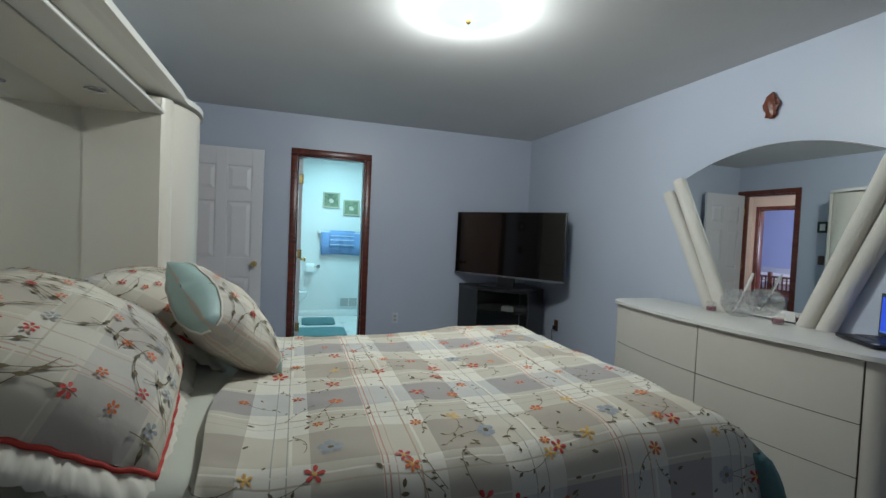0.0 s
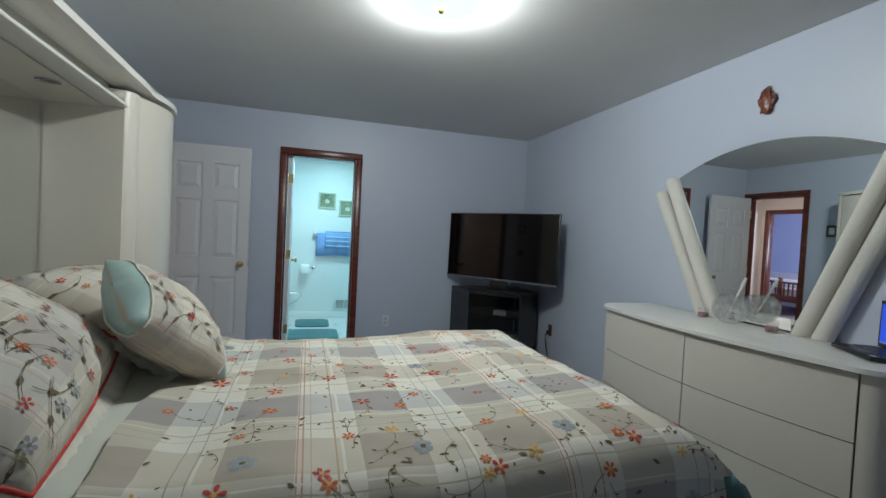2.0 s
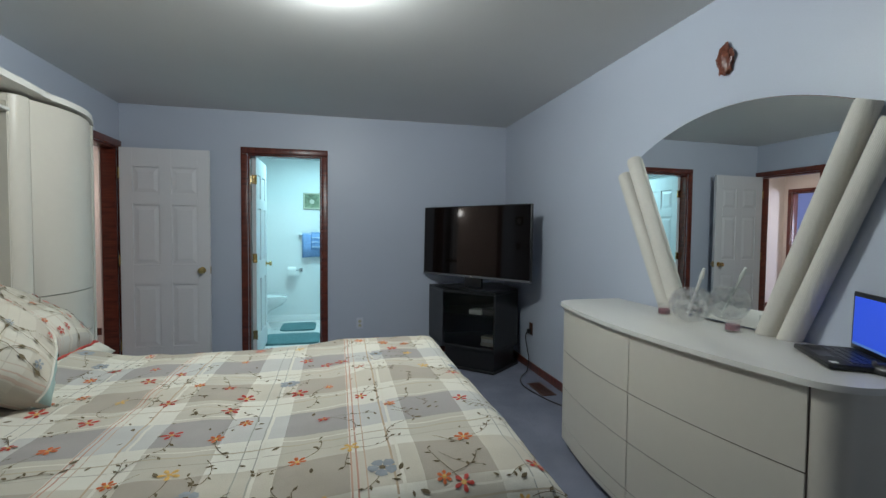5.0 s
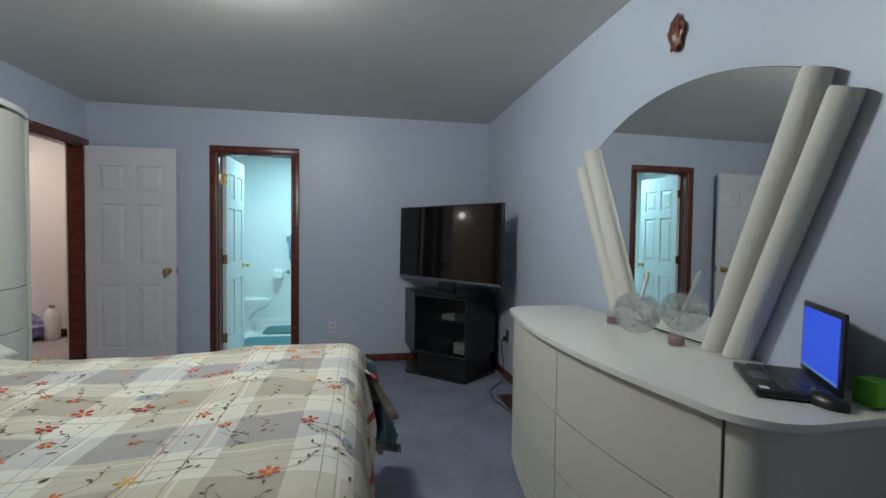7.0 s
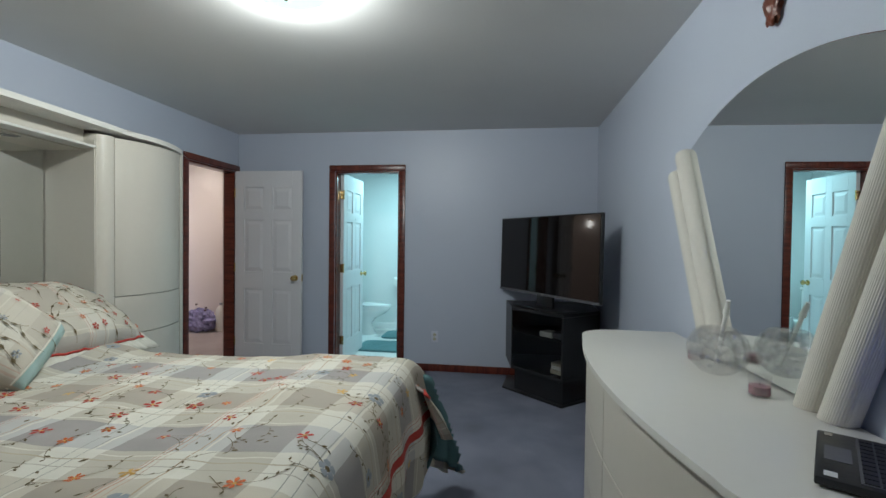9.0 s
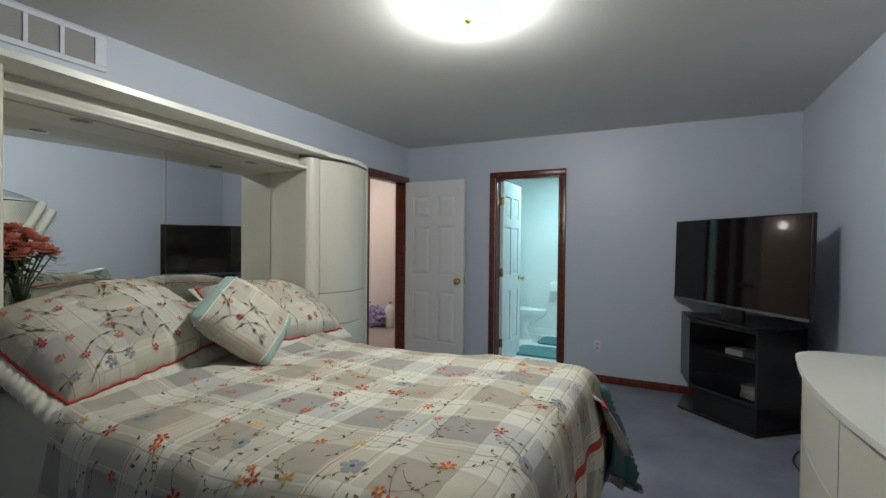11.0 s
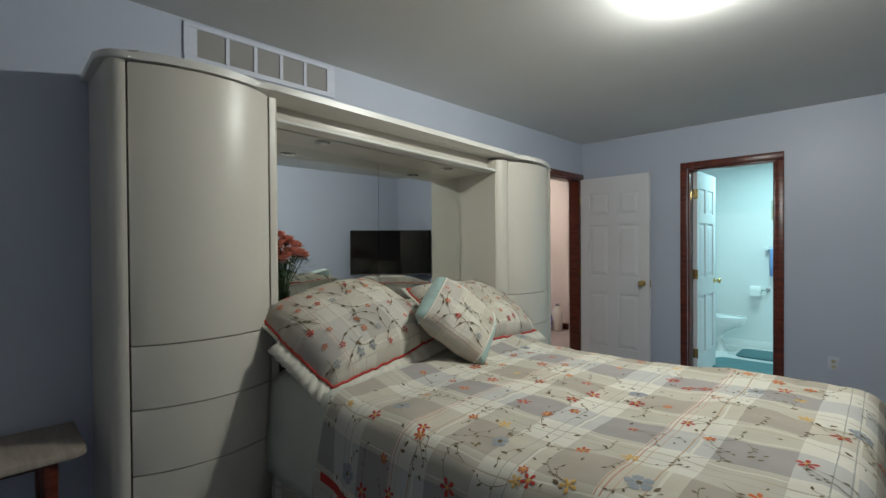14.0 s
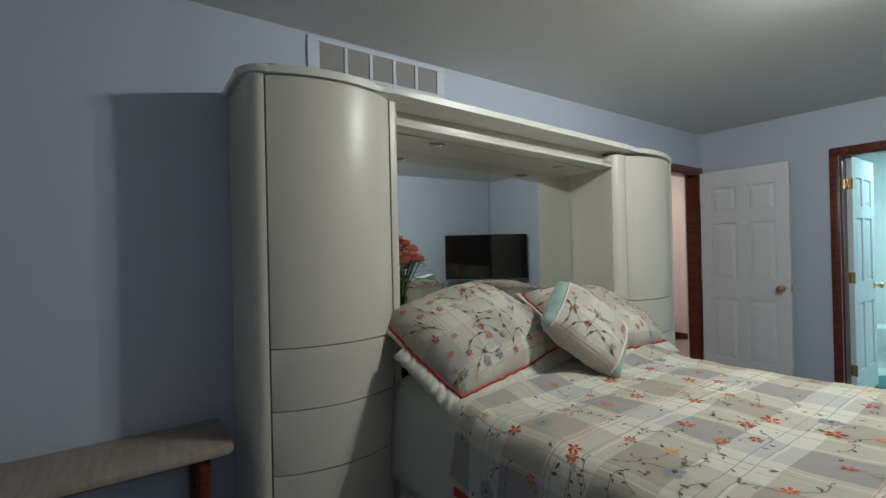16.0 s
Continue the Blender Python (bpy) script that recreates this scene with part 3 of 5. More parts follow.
for y in (1.54, 2.52):
    m = Matrix.Translation((-0.60, y, -0.036 * (y - T2)))
    s = part("spotlight", lathe([(0.028, 1.906), (0.042, 1.9035), (0.045, 1.906), (0.045, 1.907)], 24, m, close=True), M_STEEL, br, "unlit chrome spotlight ring")
    part("bulb", lathe([(0.0, 1.9045), (0.028, 1.9055), (0.028, 1.907)], 16, m), M_GREY, s)

for ob in br.children:
    if ob.name.split(".")[0] in ("crown", "fascia", "lip", "soffit"):
        for v in ob.data.vertices:
            v.co.z -= 0.036 * max(0.0, v.co.y - T2)
    elif ob.name.startswith("mirror"):
        ob.data.transform(Matrix.Translation((HB + 0.035, mid, 0)) @ Matrix.Rotation(radians(-2.0 if ob.name == "mirror" else -1.6), 4, "Z") @ Matrix.Translation((-HB - 0.0085, -mid, 0)))

for top_ob, y0, y1 in ((tw2, T3 - 0.1, T3 - 0.05), (br, T2, T3)):
    for ob in top_ob.children_recursive:
        if ob.name.split(".")[0] in ("mirror", "back_panel", "shelf", "spotlight", "bulb"):
            continue
        for v in ob.data.vertices:
            if v.co.x > HB + 0.05:
                v.co.x += 0.032 * max(0.0, min(1.0, (v.co.y - y0) / (y1 - y0)))

# ---- return-air grille above it ----
vt = thing("wall_vent", XL, 1.35, 2.3, "return-air grille with five grey mesh panels", "vent")
Y0, Y1, Z0, Z1 = 0.925, 1.765, 2.235, 2.425
bmv = bmesh.new()
ys = [0.985 + 0.1455 * i for i in range(6)]
for z0, z1 in ((Z0, 2.265), (2.402, Z1)):
    box(XL + 0.001, XL + 0.012, Y0, Y1, z0, z1, 0.003, bmv, 1)
box(XL + 0.001, XL + 0.012, Y0, ys[0], 2.265, 2.402, 0, bmv), box(XL + 0.001, XL + 0.012, ys[5], Y1, 2.265, 2.402, 0, bmv)
for y in ys[1:5]:
    box(XL + 0.001, XL + 0.012, y - 0.009, y + 0.009, 2.265, 2.402, 0, bmv)
part("frame", bmv, M_VENTFRAME, vt, "lavender-white painted metal frame", smooth=0)
for i in range(5):
    a, b = ys[i] + (0.009 if i else 0), ys[i + 1] - (0.009 if i < 4 else 0)
    g = part("grille", box(XL + 0.001, XL + 0.004, a, b, 2.265, 2.402), M_VENT, vt, smooth=0)
    bmv = bmesh.new()
    for k in range(11):
        z = 2.268 + 0.0125 * k
        box(XL + 0.0042, XL + 0.0055, a + 0.001, b - 0.001, z, z + 0.0055, 0, bmv)
    part("louvres", bmv, M_VENT, g, smooth=0)

# ---- bed ----
BX0, BX1, BY0, BY1, BTOP = -0.40, 1.60, 1.14, 2.62, 0.775
bed = thing("bed", 0.6, 1.88, 0, "queen mattress and box spring on a low metal base", "bed")
part("box_spring", box(HB + 0.03 + 0.35, BX1 - 0.05, BY0 + 0.06, BY1 - 0.06, 0.18, 0.42, 0.03), M_SHEET, bed)
part("mattress", box(HB + 0.03 + 0.35, BX1 - 0.05, BY0 + 0.05, BY1 - 0.05, 0.421, 0.72, 0.06, seg=4), M_SHEET, bed)
part("base", box(-0.3, BX1 - 0.15, BY0 + 0.15, BY1 - 0.15, 0.0, 0.179, 0.01), M_BLACK, bed)


def edge_bend(s, e, r):
    """How far along and how far down a cloth point lies that is s along a bed whose rounded edge is at e."""
    q = e - r
    if s <= q:
        return s, 0.0
    a = (s - q) / r
    if a < math.pi / 2:
        return q + r * math.sin(a), r * (1 - math.cos(a))
    return e, r + (s - q - r * math.pi / 2)


def cloth_point(u, v, x1=BX1, y0=BY0, y1=BY1, top=BTOP, r=0.10, lift=0.0):
    x, dx = edge_bend(u, x1, r)
    ym = (y0 + y1) / 2
    oy, dy = edge_bend(abs(v - ym), y1 - ym, r)
    sy = 1 if v > ym else -1
    lo, hi = min(dx, dy), max(dx, dy)
    z = top - hi - 0.30 * lo
    hang = max(0.0, min(1.0, (hi - r * 0.5) / 0.3))
    if dx >= dy:
        fold = noise.noise(Vector((v * 5.2, 3.1, dx * 0.7))) * 0.06 + noise.noise(Vector((v * 13, 7.7, dx * 0.5))) * 0.014
        x += hang * (0.045 + fold) + lo * 0.22 + lift * min(1, hi / r)
        oy += lo * 0.42
    else:
        fold = noise.noise(Vector((u * 4.6, 9.1, dy * 0.7))) * 0.06 + noise.noise(Vector((u * 12, 5.7, dy * 0.5))) * 0.014
        oy += hang * (0.04 + fold) + lo * 0.22 + lift * min(1, hi / r)
        x += lo * 0.42
    rise = max(0.0, min(1.0, (u - 0.75) / 0.6))
    head = max(0.0, min(1.0, (0.25 - u) / 0.3))
    z += -0.030 + 0.032 * rise * rise * (3 - 2 * rise) + 0.035 * head * head * (3 - 2 * head)
    z += (1 - min(1, hi / r)) * (0.016 * noise.noise(Vector((u * 2.4, v * 2.4, 1.3))) + 0.011 * noise.noise(Vector((u * 6 + v * 3, v * 5, 4.3))) + 0.006 * noise.noise(Vector((u * 13 - v * 7, v * 17, 2.3))) + lift)
    return Vector((x, ym + sy * oy, z))


def cloth(name, u0, u1, v0, v1, material, parent, step=0.03, label="", thick=0.012, edge=None, **kw):
    """A sheet of bedding laid over the bed; its UV map is the flat cloth in metres."""
    bm = bmesh.new()
    uv = bm.loops.layers.uv.new("UVMap")
    nu, nv = int((u1 - u0) / step) + 1, int((v1 - v0) / step) + 1
    grid, flat = [], {}
    for i in range(nu + 1):
        row = []
        for j in range(nv + 1):
            u, v = u0 + (u1 - u0) * i / nu, v0 + (v1 - v0) * j / nv
            if edge:
                u = max(u, edge(v))
            p = bm.verts.new(cloth_point(u, v, **kw))
            flat[p] = (u, v)
            row.append(p)
        grid.append(row)
    for i in range(nu):
        for j in range(nv):
            f = bm.faces.new((grid[i][j], grid[i + 1][j], grid[i + 1][j + 1], grid[i][j + 1]))
            for lp in f.loops:
                lp[uv].uv = flat[lp.vert]
    for f in bm.faces:
        f.normal_update()
    ob = part(name, bm, material, parent, label, smooth=180, keep=True)
    if thick:
        md = ob.modifiers.new("thickness", "SOLIDIFY")
        md.thickness, md.offset = thick, -1.0
        if isinstance(material, (list, tuple)) and len(material) > 1:
            md.material_offset = 1
    return ob


sheet = thing("flat_sheet", 0.0, 1.88, 0.7, "pale green-grey sheet hanging under the comforter", "sheet")
cloth("cloth", -0.42, 1.50, BY0 - 0.40, BY1 + 0.40, M_SHEET, sheet, 0.04, thick=0.004, top=BTOP - 0.03, y0=BY0 + 0.015, y1=BY1 - 0.015, x1=BX1 - 0.03, r=0.08)
skirt = thing("bed_skirt", 0.6, 1.88, 0.1, "plaid bed skirt with a red ribbon band", "bed skirt")
for sy, y in ((-1, BY0 + 0.035), (1, BY1 - 0.035)):
    bm = bmesh.new()
    uv = bm.loops.layers.uv.new("UVMap")
    cols = []
    for i in range(90):
        x = -0.40 + 1.93 * i / 89
        w = 0.016 * math.sin(i * 1.25 + 0.9 * math.sin(i * 0.37))
        cols.append([(bm.verts.new((x, y + sy * (w * (1 - z / 0.5) + 0.02), z)), (x, z)) for z in (0.02, 0.14, 0.27, 0.40)])
    for a, b in zip(cols, cols[1:]):
        for k in range(3):
            q = (a[k], b[k], b[k + 1], a[k + 1])
            f = bm.faces.new([p[0] for p in q])
            for lp, p in zip(f.loops, q):
                lp[uv].uv = p[1]
    part("side_cloth", bm, M_PLAID, skirt, smooth=180)

comforter = thing("comforter", 0.8, 1.88, BTOP, "patchwork plaid comforter with embroidered flowers, loosely spread", "comforter")
EDGE = lambda v: 0.055 + 0.018 * math.sin(v * 7) - 0.06 * max(0, v - 1.9) - 0.05 * max(0, 1.2 - v)
quilt = cloth("quilt", -0.16, BX1 + 0.50, BY0 - 0.44, BY1 + 0.46, [M_PLAID, M_UNDER], comforter, 0.025, thick=0.022, edge=EDGE)


def ribbon_on_cloth(path, width, material, parent, name, lift=0.0025, label=""):
    """A flat strip sewn on the comforter along (u, v) points."""
    bm = bmesh.new()
    rows = []
    for i, (u, v) in enumerate(path):
        a, b = path[max(i - 1, 0)], path[min(i + 1, len(path) - 1)]
        d = Vector((b[0] - a[0], b[1] - a[1])).normalized()
        w = width[i] if isinstance(width, list) else width
        rows.append([bm.verts.new(cloth_point(u - d.y * w * k, v + d.x * w * k, lift=lift)) for k in (-0.5, 0.5)])
    for a, b in zip(rows, rows[1:]):
        bm.faces.new((a[0], b[0], b[1], a[1]))
    return part(name, bm, material, parent, label, smooth=180)


ribbon_on_cloth([(BX1 + 0.235, BY0 - 0.40 + i * 0.035) for i in range(66)], 0.035, M_RED, comforter, "red_band", label="red ribbon band sewn near the hem")
ribbon_on_cloth([(0.07 + i * 0.035, BY0 - 0.27) for i in range(51)], 0.035, M_RED, comforter, "red_band", label="red ribbon band sewn near the hem")


def add_patch(bm, pts):
    vs = [bm.verts.new(cloth_point(u, v, lift=0.0016)) for u, v in pts]
    c = bm.verts.new(cloth_point(sum(p[0] for p in pts) / len(pts), sum(p[1] for p in pts) / len(pts), lift=0.0024))
    for i in range(len(vs)):
        bm.faces.new((c, vs[i], vs[(i + 1) % len(vs)]))


def petals(u, v, r, n, turn, wide=0.42):
    out = []
    for k in range(n):
        a = turn + 2 * math.pi * k / n
        c, s = math.cos(a), math.sin(a)
        out.append([(u + r * (p * c - q * s), v + r * (p * s + q * c)) for p, q in ((0.12, 0.0), (0.45, wide * 0.5), (0.8, wide * 0.62), (1.0, 0.0), (0.8, -wide * 0.62), (0.45, -wide * 0.5))])
    return out


def flower(u, v, kind, rng):
    r = {"r": 0.028, "o": 0.024, "g": 0.036, "y": 0.025}[kind]
    mat = {"r": M_RED, "o": M_ORANGE, "g": M_BLUEGREY, "y": M_GOLD}[kind]
    bm = bmesh.new()
    for p in petals(u, v, r * rng.uniform(0.7, 1.1), 5 if kind != "o" else 6, rng.random() * 6, 0.66 if kind == "g" else 0.36):
        add_patch(bm, p)
    f = part("embroidered_flower", bm, mat, comforter, smooth=0)
    bm = bmesh.new()
    add_patch(bm, [(u + r * 0.25 * math.cos(a), v + r * 0.25 * math.sin(a)) for a in (k * math.pi / 3 for k in range(6))])
    part("flower_centre", bm, M_GOLD if kind != "g" else M_VINE, f, smooth=0)


def leaf_sprig(u, v, a, rng, bm, length=0.14):
    """A curling stem with small leaves."""
    pts, curl = [], rng.uniform(-9, 9)
    for i in range(10):
        pts.append((u, v))
        a += curl * length / 10 * (1 + i * 0.22)
        u, v = u + math.cos(a) * length / 10, v + math.sin(a) * length / 10
    for i in range(9):
        (u0, v0), (u1, v1) = pts[i], pts[i + 1]
        d = Vector((u1 - u0, v1 - v0)).normalized() * 0.0009
        vs = [bm.verts.new(cloth_point(p, q, lift=0.0016)) for p, q in ((u0 - d.y, v0 + d.x), (u0 + d.y, v0 - d.x), (u1 + d.y, v1 - d.x), (u1 - d.y, v1 + d.x))]
        bm.faces.new(vs)
        if i in (3, 6, 8):
            b = math.atan2(v1 - v0, u1 - u0) + (0.8 if i % 4 else -0.8)
            l = rng.uniform(0.012, 0.021)
            c, s = math.cos(b), math.sin(b)
            add_patch(bm, [(u1 + l * (p * c - q * s), v1 + l * (p * s + q * c)) for p, q in ((0, 0), (0.5, 0.22), (1, 0), (0.5, -0.22))])


rng = random.Random(5)
BLOOMS = (("r", 0.574, 1.847), ("r", 0.776, 1.749), ("r", 0.396, 1.756), ("r", 0.277, 1.632), ("o", 0.392, 1.58), ("r", 0.663, 1.6), ("o", 0.839, 1.646), ("o", 0.779, 1.568), ("o", 0.33, 1.427),
          ("o", 0.603, 1.387), ("y", 0.721, 1.403), ("y", 1.124, 1.413), ("o", 1.0, 1.389), ("r", 1.054, 1.61), ("r", 1.165, 1.75), ("r", 0.967, 1.857), ("o", 1.247, 1.655), ("r", 1.466, 1.63), ("g", 0.785, 1.295), ("g", 1.192, 1.29),
          ("o", 1.41, 1.39), ("r", 1.359, 1.20), ("o", 1.32, 1.22))
for k, u, v in BLOOMS:
    flower(u, v, k, rng)
for k, u, v in (("r", 0.955, 1.185), ("o", 0.925, 1.21), ("r", 0.53, 1.222), ("r", 0.81, 1.06), ("o", 0.44, 1.075), ("g", 0.355, 1.28), ("r", 0.215, 1.856), ("r", 1.048, 2.168)):
    flower(u, v, k, rng)
done = [(u, v) for _, u, v in BLOOMS]
while len(done) < 120:
    u, v = rng.uniform(-0.02, BX1 + 0.42), rng.uniform(BY0 - 0.36, BY1 + 0.2)
    if u < EDGE(v) + 0.03 or (0.2 < u < 1.5 and 1.25 < v < 1.8) or any((u - p) ** 2 + (v - q) ** 2 < 0.0085 for p, q in done):
        continue
    done.append((u, v))
    flower(u, v, rng.choice("rrrooyg"), rng)
bm = bmesh.new()
for i in range(330):
    u, v, a, l = rng.uniform(0.10, BX1 + 0.42), rng.uniform(BY0 - 0.36, BY1 + 0.25), rng.random() * 6.28, rng.uniform(0.011, 0.026)
    c, sn = math.cos(a), math.sin(a)
    add_patch(bm, [(u + l * (p * c - q * sn), v + l * (p * sn + q * c)) for p, q in ((0, 0), (0.3, 0.2), (0.65, 0.2), (1, 0), (0.65, -0.2), (0.3, -0.2))])
for i in range(60):
    u, v = rng.uniform(0.12, BX1 + 0.42), rng.uniform(BY0 - 0.36, BY1 + 0.25)
    leaf_sprig(u, v, rng.random() * 6.28, rng, bm, rng.uniform(0.06, 0.13))
for u, v in done:
    for a in (rng.random() * 6.28, rng.random() * 6.28)[:rng.choice((1, 2))]:
        leaf_sprig(u + 0.02 * math.cos(a), v + 0.02 * math.sin(a), a, rng, bm, rng.uniform(0.07, 0.15))
ob = part("embroidered_vines", bm, M_VINE, comforter, "olive embroidered vines and leaves", smooth=0)
ob["kind"] = "stuff"


# ---- gathered far corner of the comforter at the foot ----
def corner_drape(name, rows, material, label, ripple, thick=0.006):
    """A gathered fall of cloth; rows: height, the near end and the far end of the cloth at that height."""
    bm = bmesh.new()
    uv = bm.loops.layers.uv.new("UVMap")
    n, grid = 30, []
    for k, (z, (xa, ya), (xb, yb)) in enumerate(rows):
        line = []
        for i in range(n + 1):
            s = i / n
            w = ripple * k / (len(rows) - 1) * math.sin(s * 17 + 1.3 * math.sin(s * 5 + k * 0.3))
            bow = 0.03 * math.sin(math.pi * s)
            line.append((bm.verts.new((xa + (xb - xa) * s + bow + w * 0.6, ya + (yb - ya) * s - bow * 0.3 + w, z + 0.012 * math.sin(s * 9 + k))), (1.7 + s * 0.5, 2.2 + (0.7 - z))))
        grid.append(line)
    for p, q in zip(grid, grid[1:]):
        for i in range(n):
            c = (p[i], p[i + 1], q[i + 1], q[i])
            f = bm.faces.new([v[0] for v in c])
            for lp, v in zip(f.loops, c):
                lp[uv].uv = v[1]
    ob = part(name, bm, material, comforter, label, smooth=180)
    ob.modifiers.new("thickness", "SOLIDIFY").thickness = thick
    return ob


corner_drape("corner_fold", [(0.665, (1.60, 2.46), (1.53, 2.60)), (0.62, (1.655, 2.47), (1.55, 2.66)), (0.55, (1.695, 2.48), (1.57, 2.70)), (0.48, (1.735, 2.49), (1.585, 2.74)), (0.415, (1.765, 2.50), (1.60, 2.77))], M_PLAID, "gathered corner of the plaid cloth", 0.03)
corner_drape("corner_band", [(0.632, (1.652, 2.462), (1.553, 2.655)), (0.60, (1.680, 2.465), (1.565, 2.68))], M_RED, "red ribbon band", 0.004)
corner_drape("corner_lining", [(0.47, (1.70, 2.51), (1.58, 2.72)), (0.36, (1.705, 2.52), (1.58, 2.73)), (0.25, (1.66, 2.53), (1.57, 2.70))], M_UNDER, "dark teal lining hanging below", 0.015)


# ---- pillows ----
def pillow(name, w, h, thick, m, label, mat=M_PLAID, back=None, flange=0.0, group="", seed=0, ribbon=True, category="pillow", lean=(1.0, 1.0), gusset=0.0, blooms=16, puff=0.72):
    """A stuffed pillow, w along its x, h along its y, in its own pose m; flange: the flat border round it."""
    t = thing(name, 0, 0, 0, label, category, group)
    n = 26

    def height(a, b):
        k = max(0.0, 1 - abs(a) ** 2.4) ** puff * max(0.0, 1 - abs(b) ** 2.4) ** puff
        return thick / 2 * k * (1 + 0.16 * noise.noise(Vector((a * 1.6 + seed, b * 1.6, seed)))) + 0.004

    def spot(a, b, z):
        pinch = 1 - 0.045 * (abs(a * b)) ** 1.5
        x, y = a * w / 2 * pinch, b * h / 2 * pinch
        rim = max(abs(a), abs(b))
        wr = 0.008 * noise.noise(Vector((x * 9, y * 9, seed + 2))) + 0.009 * rim ** 3 * noise.noise(Vector((x * 26, y * 26, seed + 5)))
        return Vector((x, y, z + wr * (1 if z >= 0 else -1)))

    bm = bmesh.new()
    uv = bm.loops.layers.uv.new("UVMap")
    sides = []
    for sgn in (1, -1):
        grid = [[bm.verts.new(spot(-1 + 2 * i / n, -1 + 2 * j / n, sgn * lean[0 if sgn > 0 else 1] * height(-1 + 2 * i / n, -1 + 2 * j / n))) for j in range(n + 1)] for i in range(n + 1)]
        for i in range(n):
            for j in range(n):
                f = bm.faces.new((grid[i][j], grid[i + 1][j], grid[i + 1][j + 1], grid[i][j + 1]))
                f.material_index = 1 if back and abs(-1 + (2 * j + 1) / n) > 1 - gusset else 0
                for lp, (p, q) in zip(f.loops, ((i, j), (i + 1, j), (i + 1, j + 1), (i, j + 1))):
                    lp[uv].uv = (p / n * w + seed * 0.37, q / n * h + seed * 0.21)
        sides.append(grid)
    for a, b in (((lambda g, i: g[i][0]), 1), ((lambda g, i: g[i][n]), 1), ((lambda g, i: g[0][i]), 1), ((lambda g, i: g[n][i]), 1)):
        for i in range(n):
            bm.faces.new((a(sides[0], i), a(sides[0], i + 1), a(sides[1], i + 1), a(sides[1], i)))
    bmesh.ops.recalc_face_normals(bm, faces=bm.faces)
    body = part("cushion", bm, [mat, back] if back else mat, t, smooth=180)
    if flange:
        bm = bmesh.new()
        ring = []
        steps = 240
        for i in range(steps):
            s = i / steps * 4
            k, f = int(s), s - int(s)
            a, b = ((-1 + 2 * f, -1), (1, -1 + 2 * f), (1 - 2 * f, 1), (-1, 1 - 2 * f))[k]
            low = 1.0 if b < 0.2 else 0.25
            p0 = spot(a, b, 0)
            wob = 0.0055 * math.sin(i * 1.7 + 1.6 * math.sin(i * 0.23))
            p1 = Vector((a * (w / 2 + flange * low), b * (h / 2 + flange * low), wob * low - 0.55 * flange * low))
            ring.append((bm.verts.new(p0 * 0.985), bm.verts.new((p0 + p1) / 2 + Vector((0, 0, wob * 0.4))), bm.verts.new(p1)))
        for i in range(steps):
            p, q = ring[i], ring[(i + 1) % steps]
            bm.faces.new((p[0], q[0], q[1], p[1])), bm.faces.new((p[1], q[1], q[2], p[2]))
        fl = part("ruffle", bm, M_RUFFLE, t, "ivory gathered border", smooth=180)
        fl.modifiers.new("thickness", "SOLIDIFY").thickness = 0.004
        if ribbon:
            bm = bmesh.new()
            ring = []
            for i in range(steps):
                s = i / steps * 4
                k, f = int(s), s - int(s)
                a, b = ((-1 + 2 * f, -1), (1, -1 + 2 * f), (1 - 2 * f, 1), (-1, 1 - 2 * f))[k]
                c = spot(a, b, 0)
                d = Vector((a * (abs(a) > 0.99), b * (abs(b) > 0.99), 0)) * 0.0062
                up = Vector((0, 0, 0.0042))
                ring.append([bm.verts.new(v) for v in (c - d + up * 1.3, c + d * 1.2 + up * 0.9, c + d * 1.2 - up * 0.9, c - d - up * 1.3)])
            for i in range(steps):
                p, q = ring[i], ring[(i + 1) % steps]
                for k in range(4):
                    bm.faces.new((p[k], q[k], q[(k + 1) % 4], p[(k + 1) % 4]))
            part("ribbon", bm, M_RED, t, "red ribbon trim", smooth=180)
    if back:
        for e in (1 - gusset, gusset - 1):
            line = [(-1 + 2 * i / 24, e, 1) for i in range(25)] + [(1 - 2 * i / 24, e, -1) for i in range(25)]
            part("piping", tube([tuple(spot(a, b, k * (lean[0 if k > 0 else 1] * height(a, b) + 0.001))) for a, b, k in line], 0.0045, 8), M_RUFFLE, t, "ivory corded piping", smooth=60)
    if blooms:
        rg = random.Random(seed + 11)
        cols = max(2, round((blooms * w / h) ** 0.5))
        rows = max(2, round(blooms / cols))
        for i in range(cols * rows):
            a, b = (((i % cols) + rg.uniform(0.15, 0.85)) / cols * 2 - 1) * (0.95 - gusset), (((i // cols) + rg.uniform(0.15, 0.85)) / rows * 2 - 1) * (0.95 - gusset)
            a, b = (math.copysign(abs(q) ** 0.8, q) for q in (a, b))
            kind = rg.choice("rrroog")
            bm = bmesh.new()
            for p in petals(0, 0, (0.017 if kind != "g" else 0.021) * rg.uniform(0.75, 1.1) * (1.0 if flange else 0.85), 5, rg.random() * 6, 0.42):
                vs = [bm.verts.new(spot(a + q * 2 / w, b + s * 2 / h, height(min(1, max(-1, a + q * 2 / w)), min(1, max(-1, b + s * 2 / h))) + 0.007)) for q, s in p]
                bm.faces.new(vs)
            part("embroidered_flower", bm, {"r": M_RED, "o": M_ORANGE, "g": M_BLUEGREY}[kind], t, smooth=0)
        bm = bmesh.new()
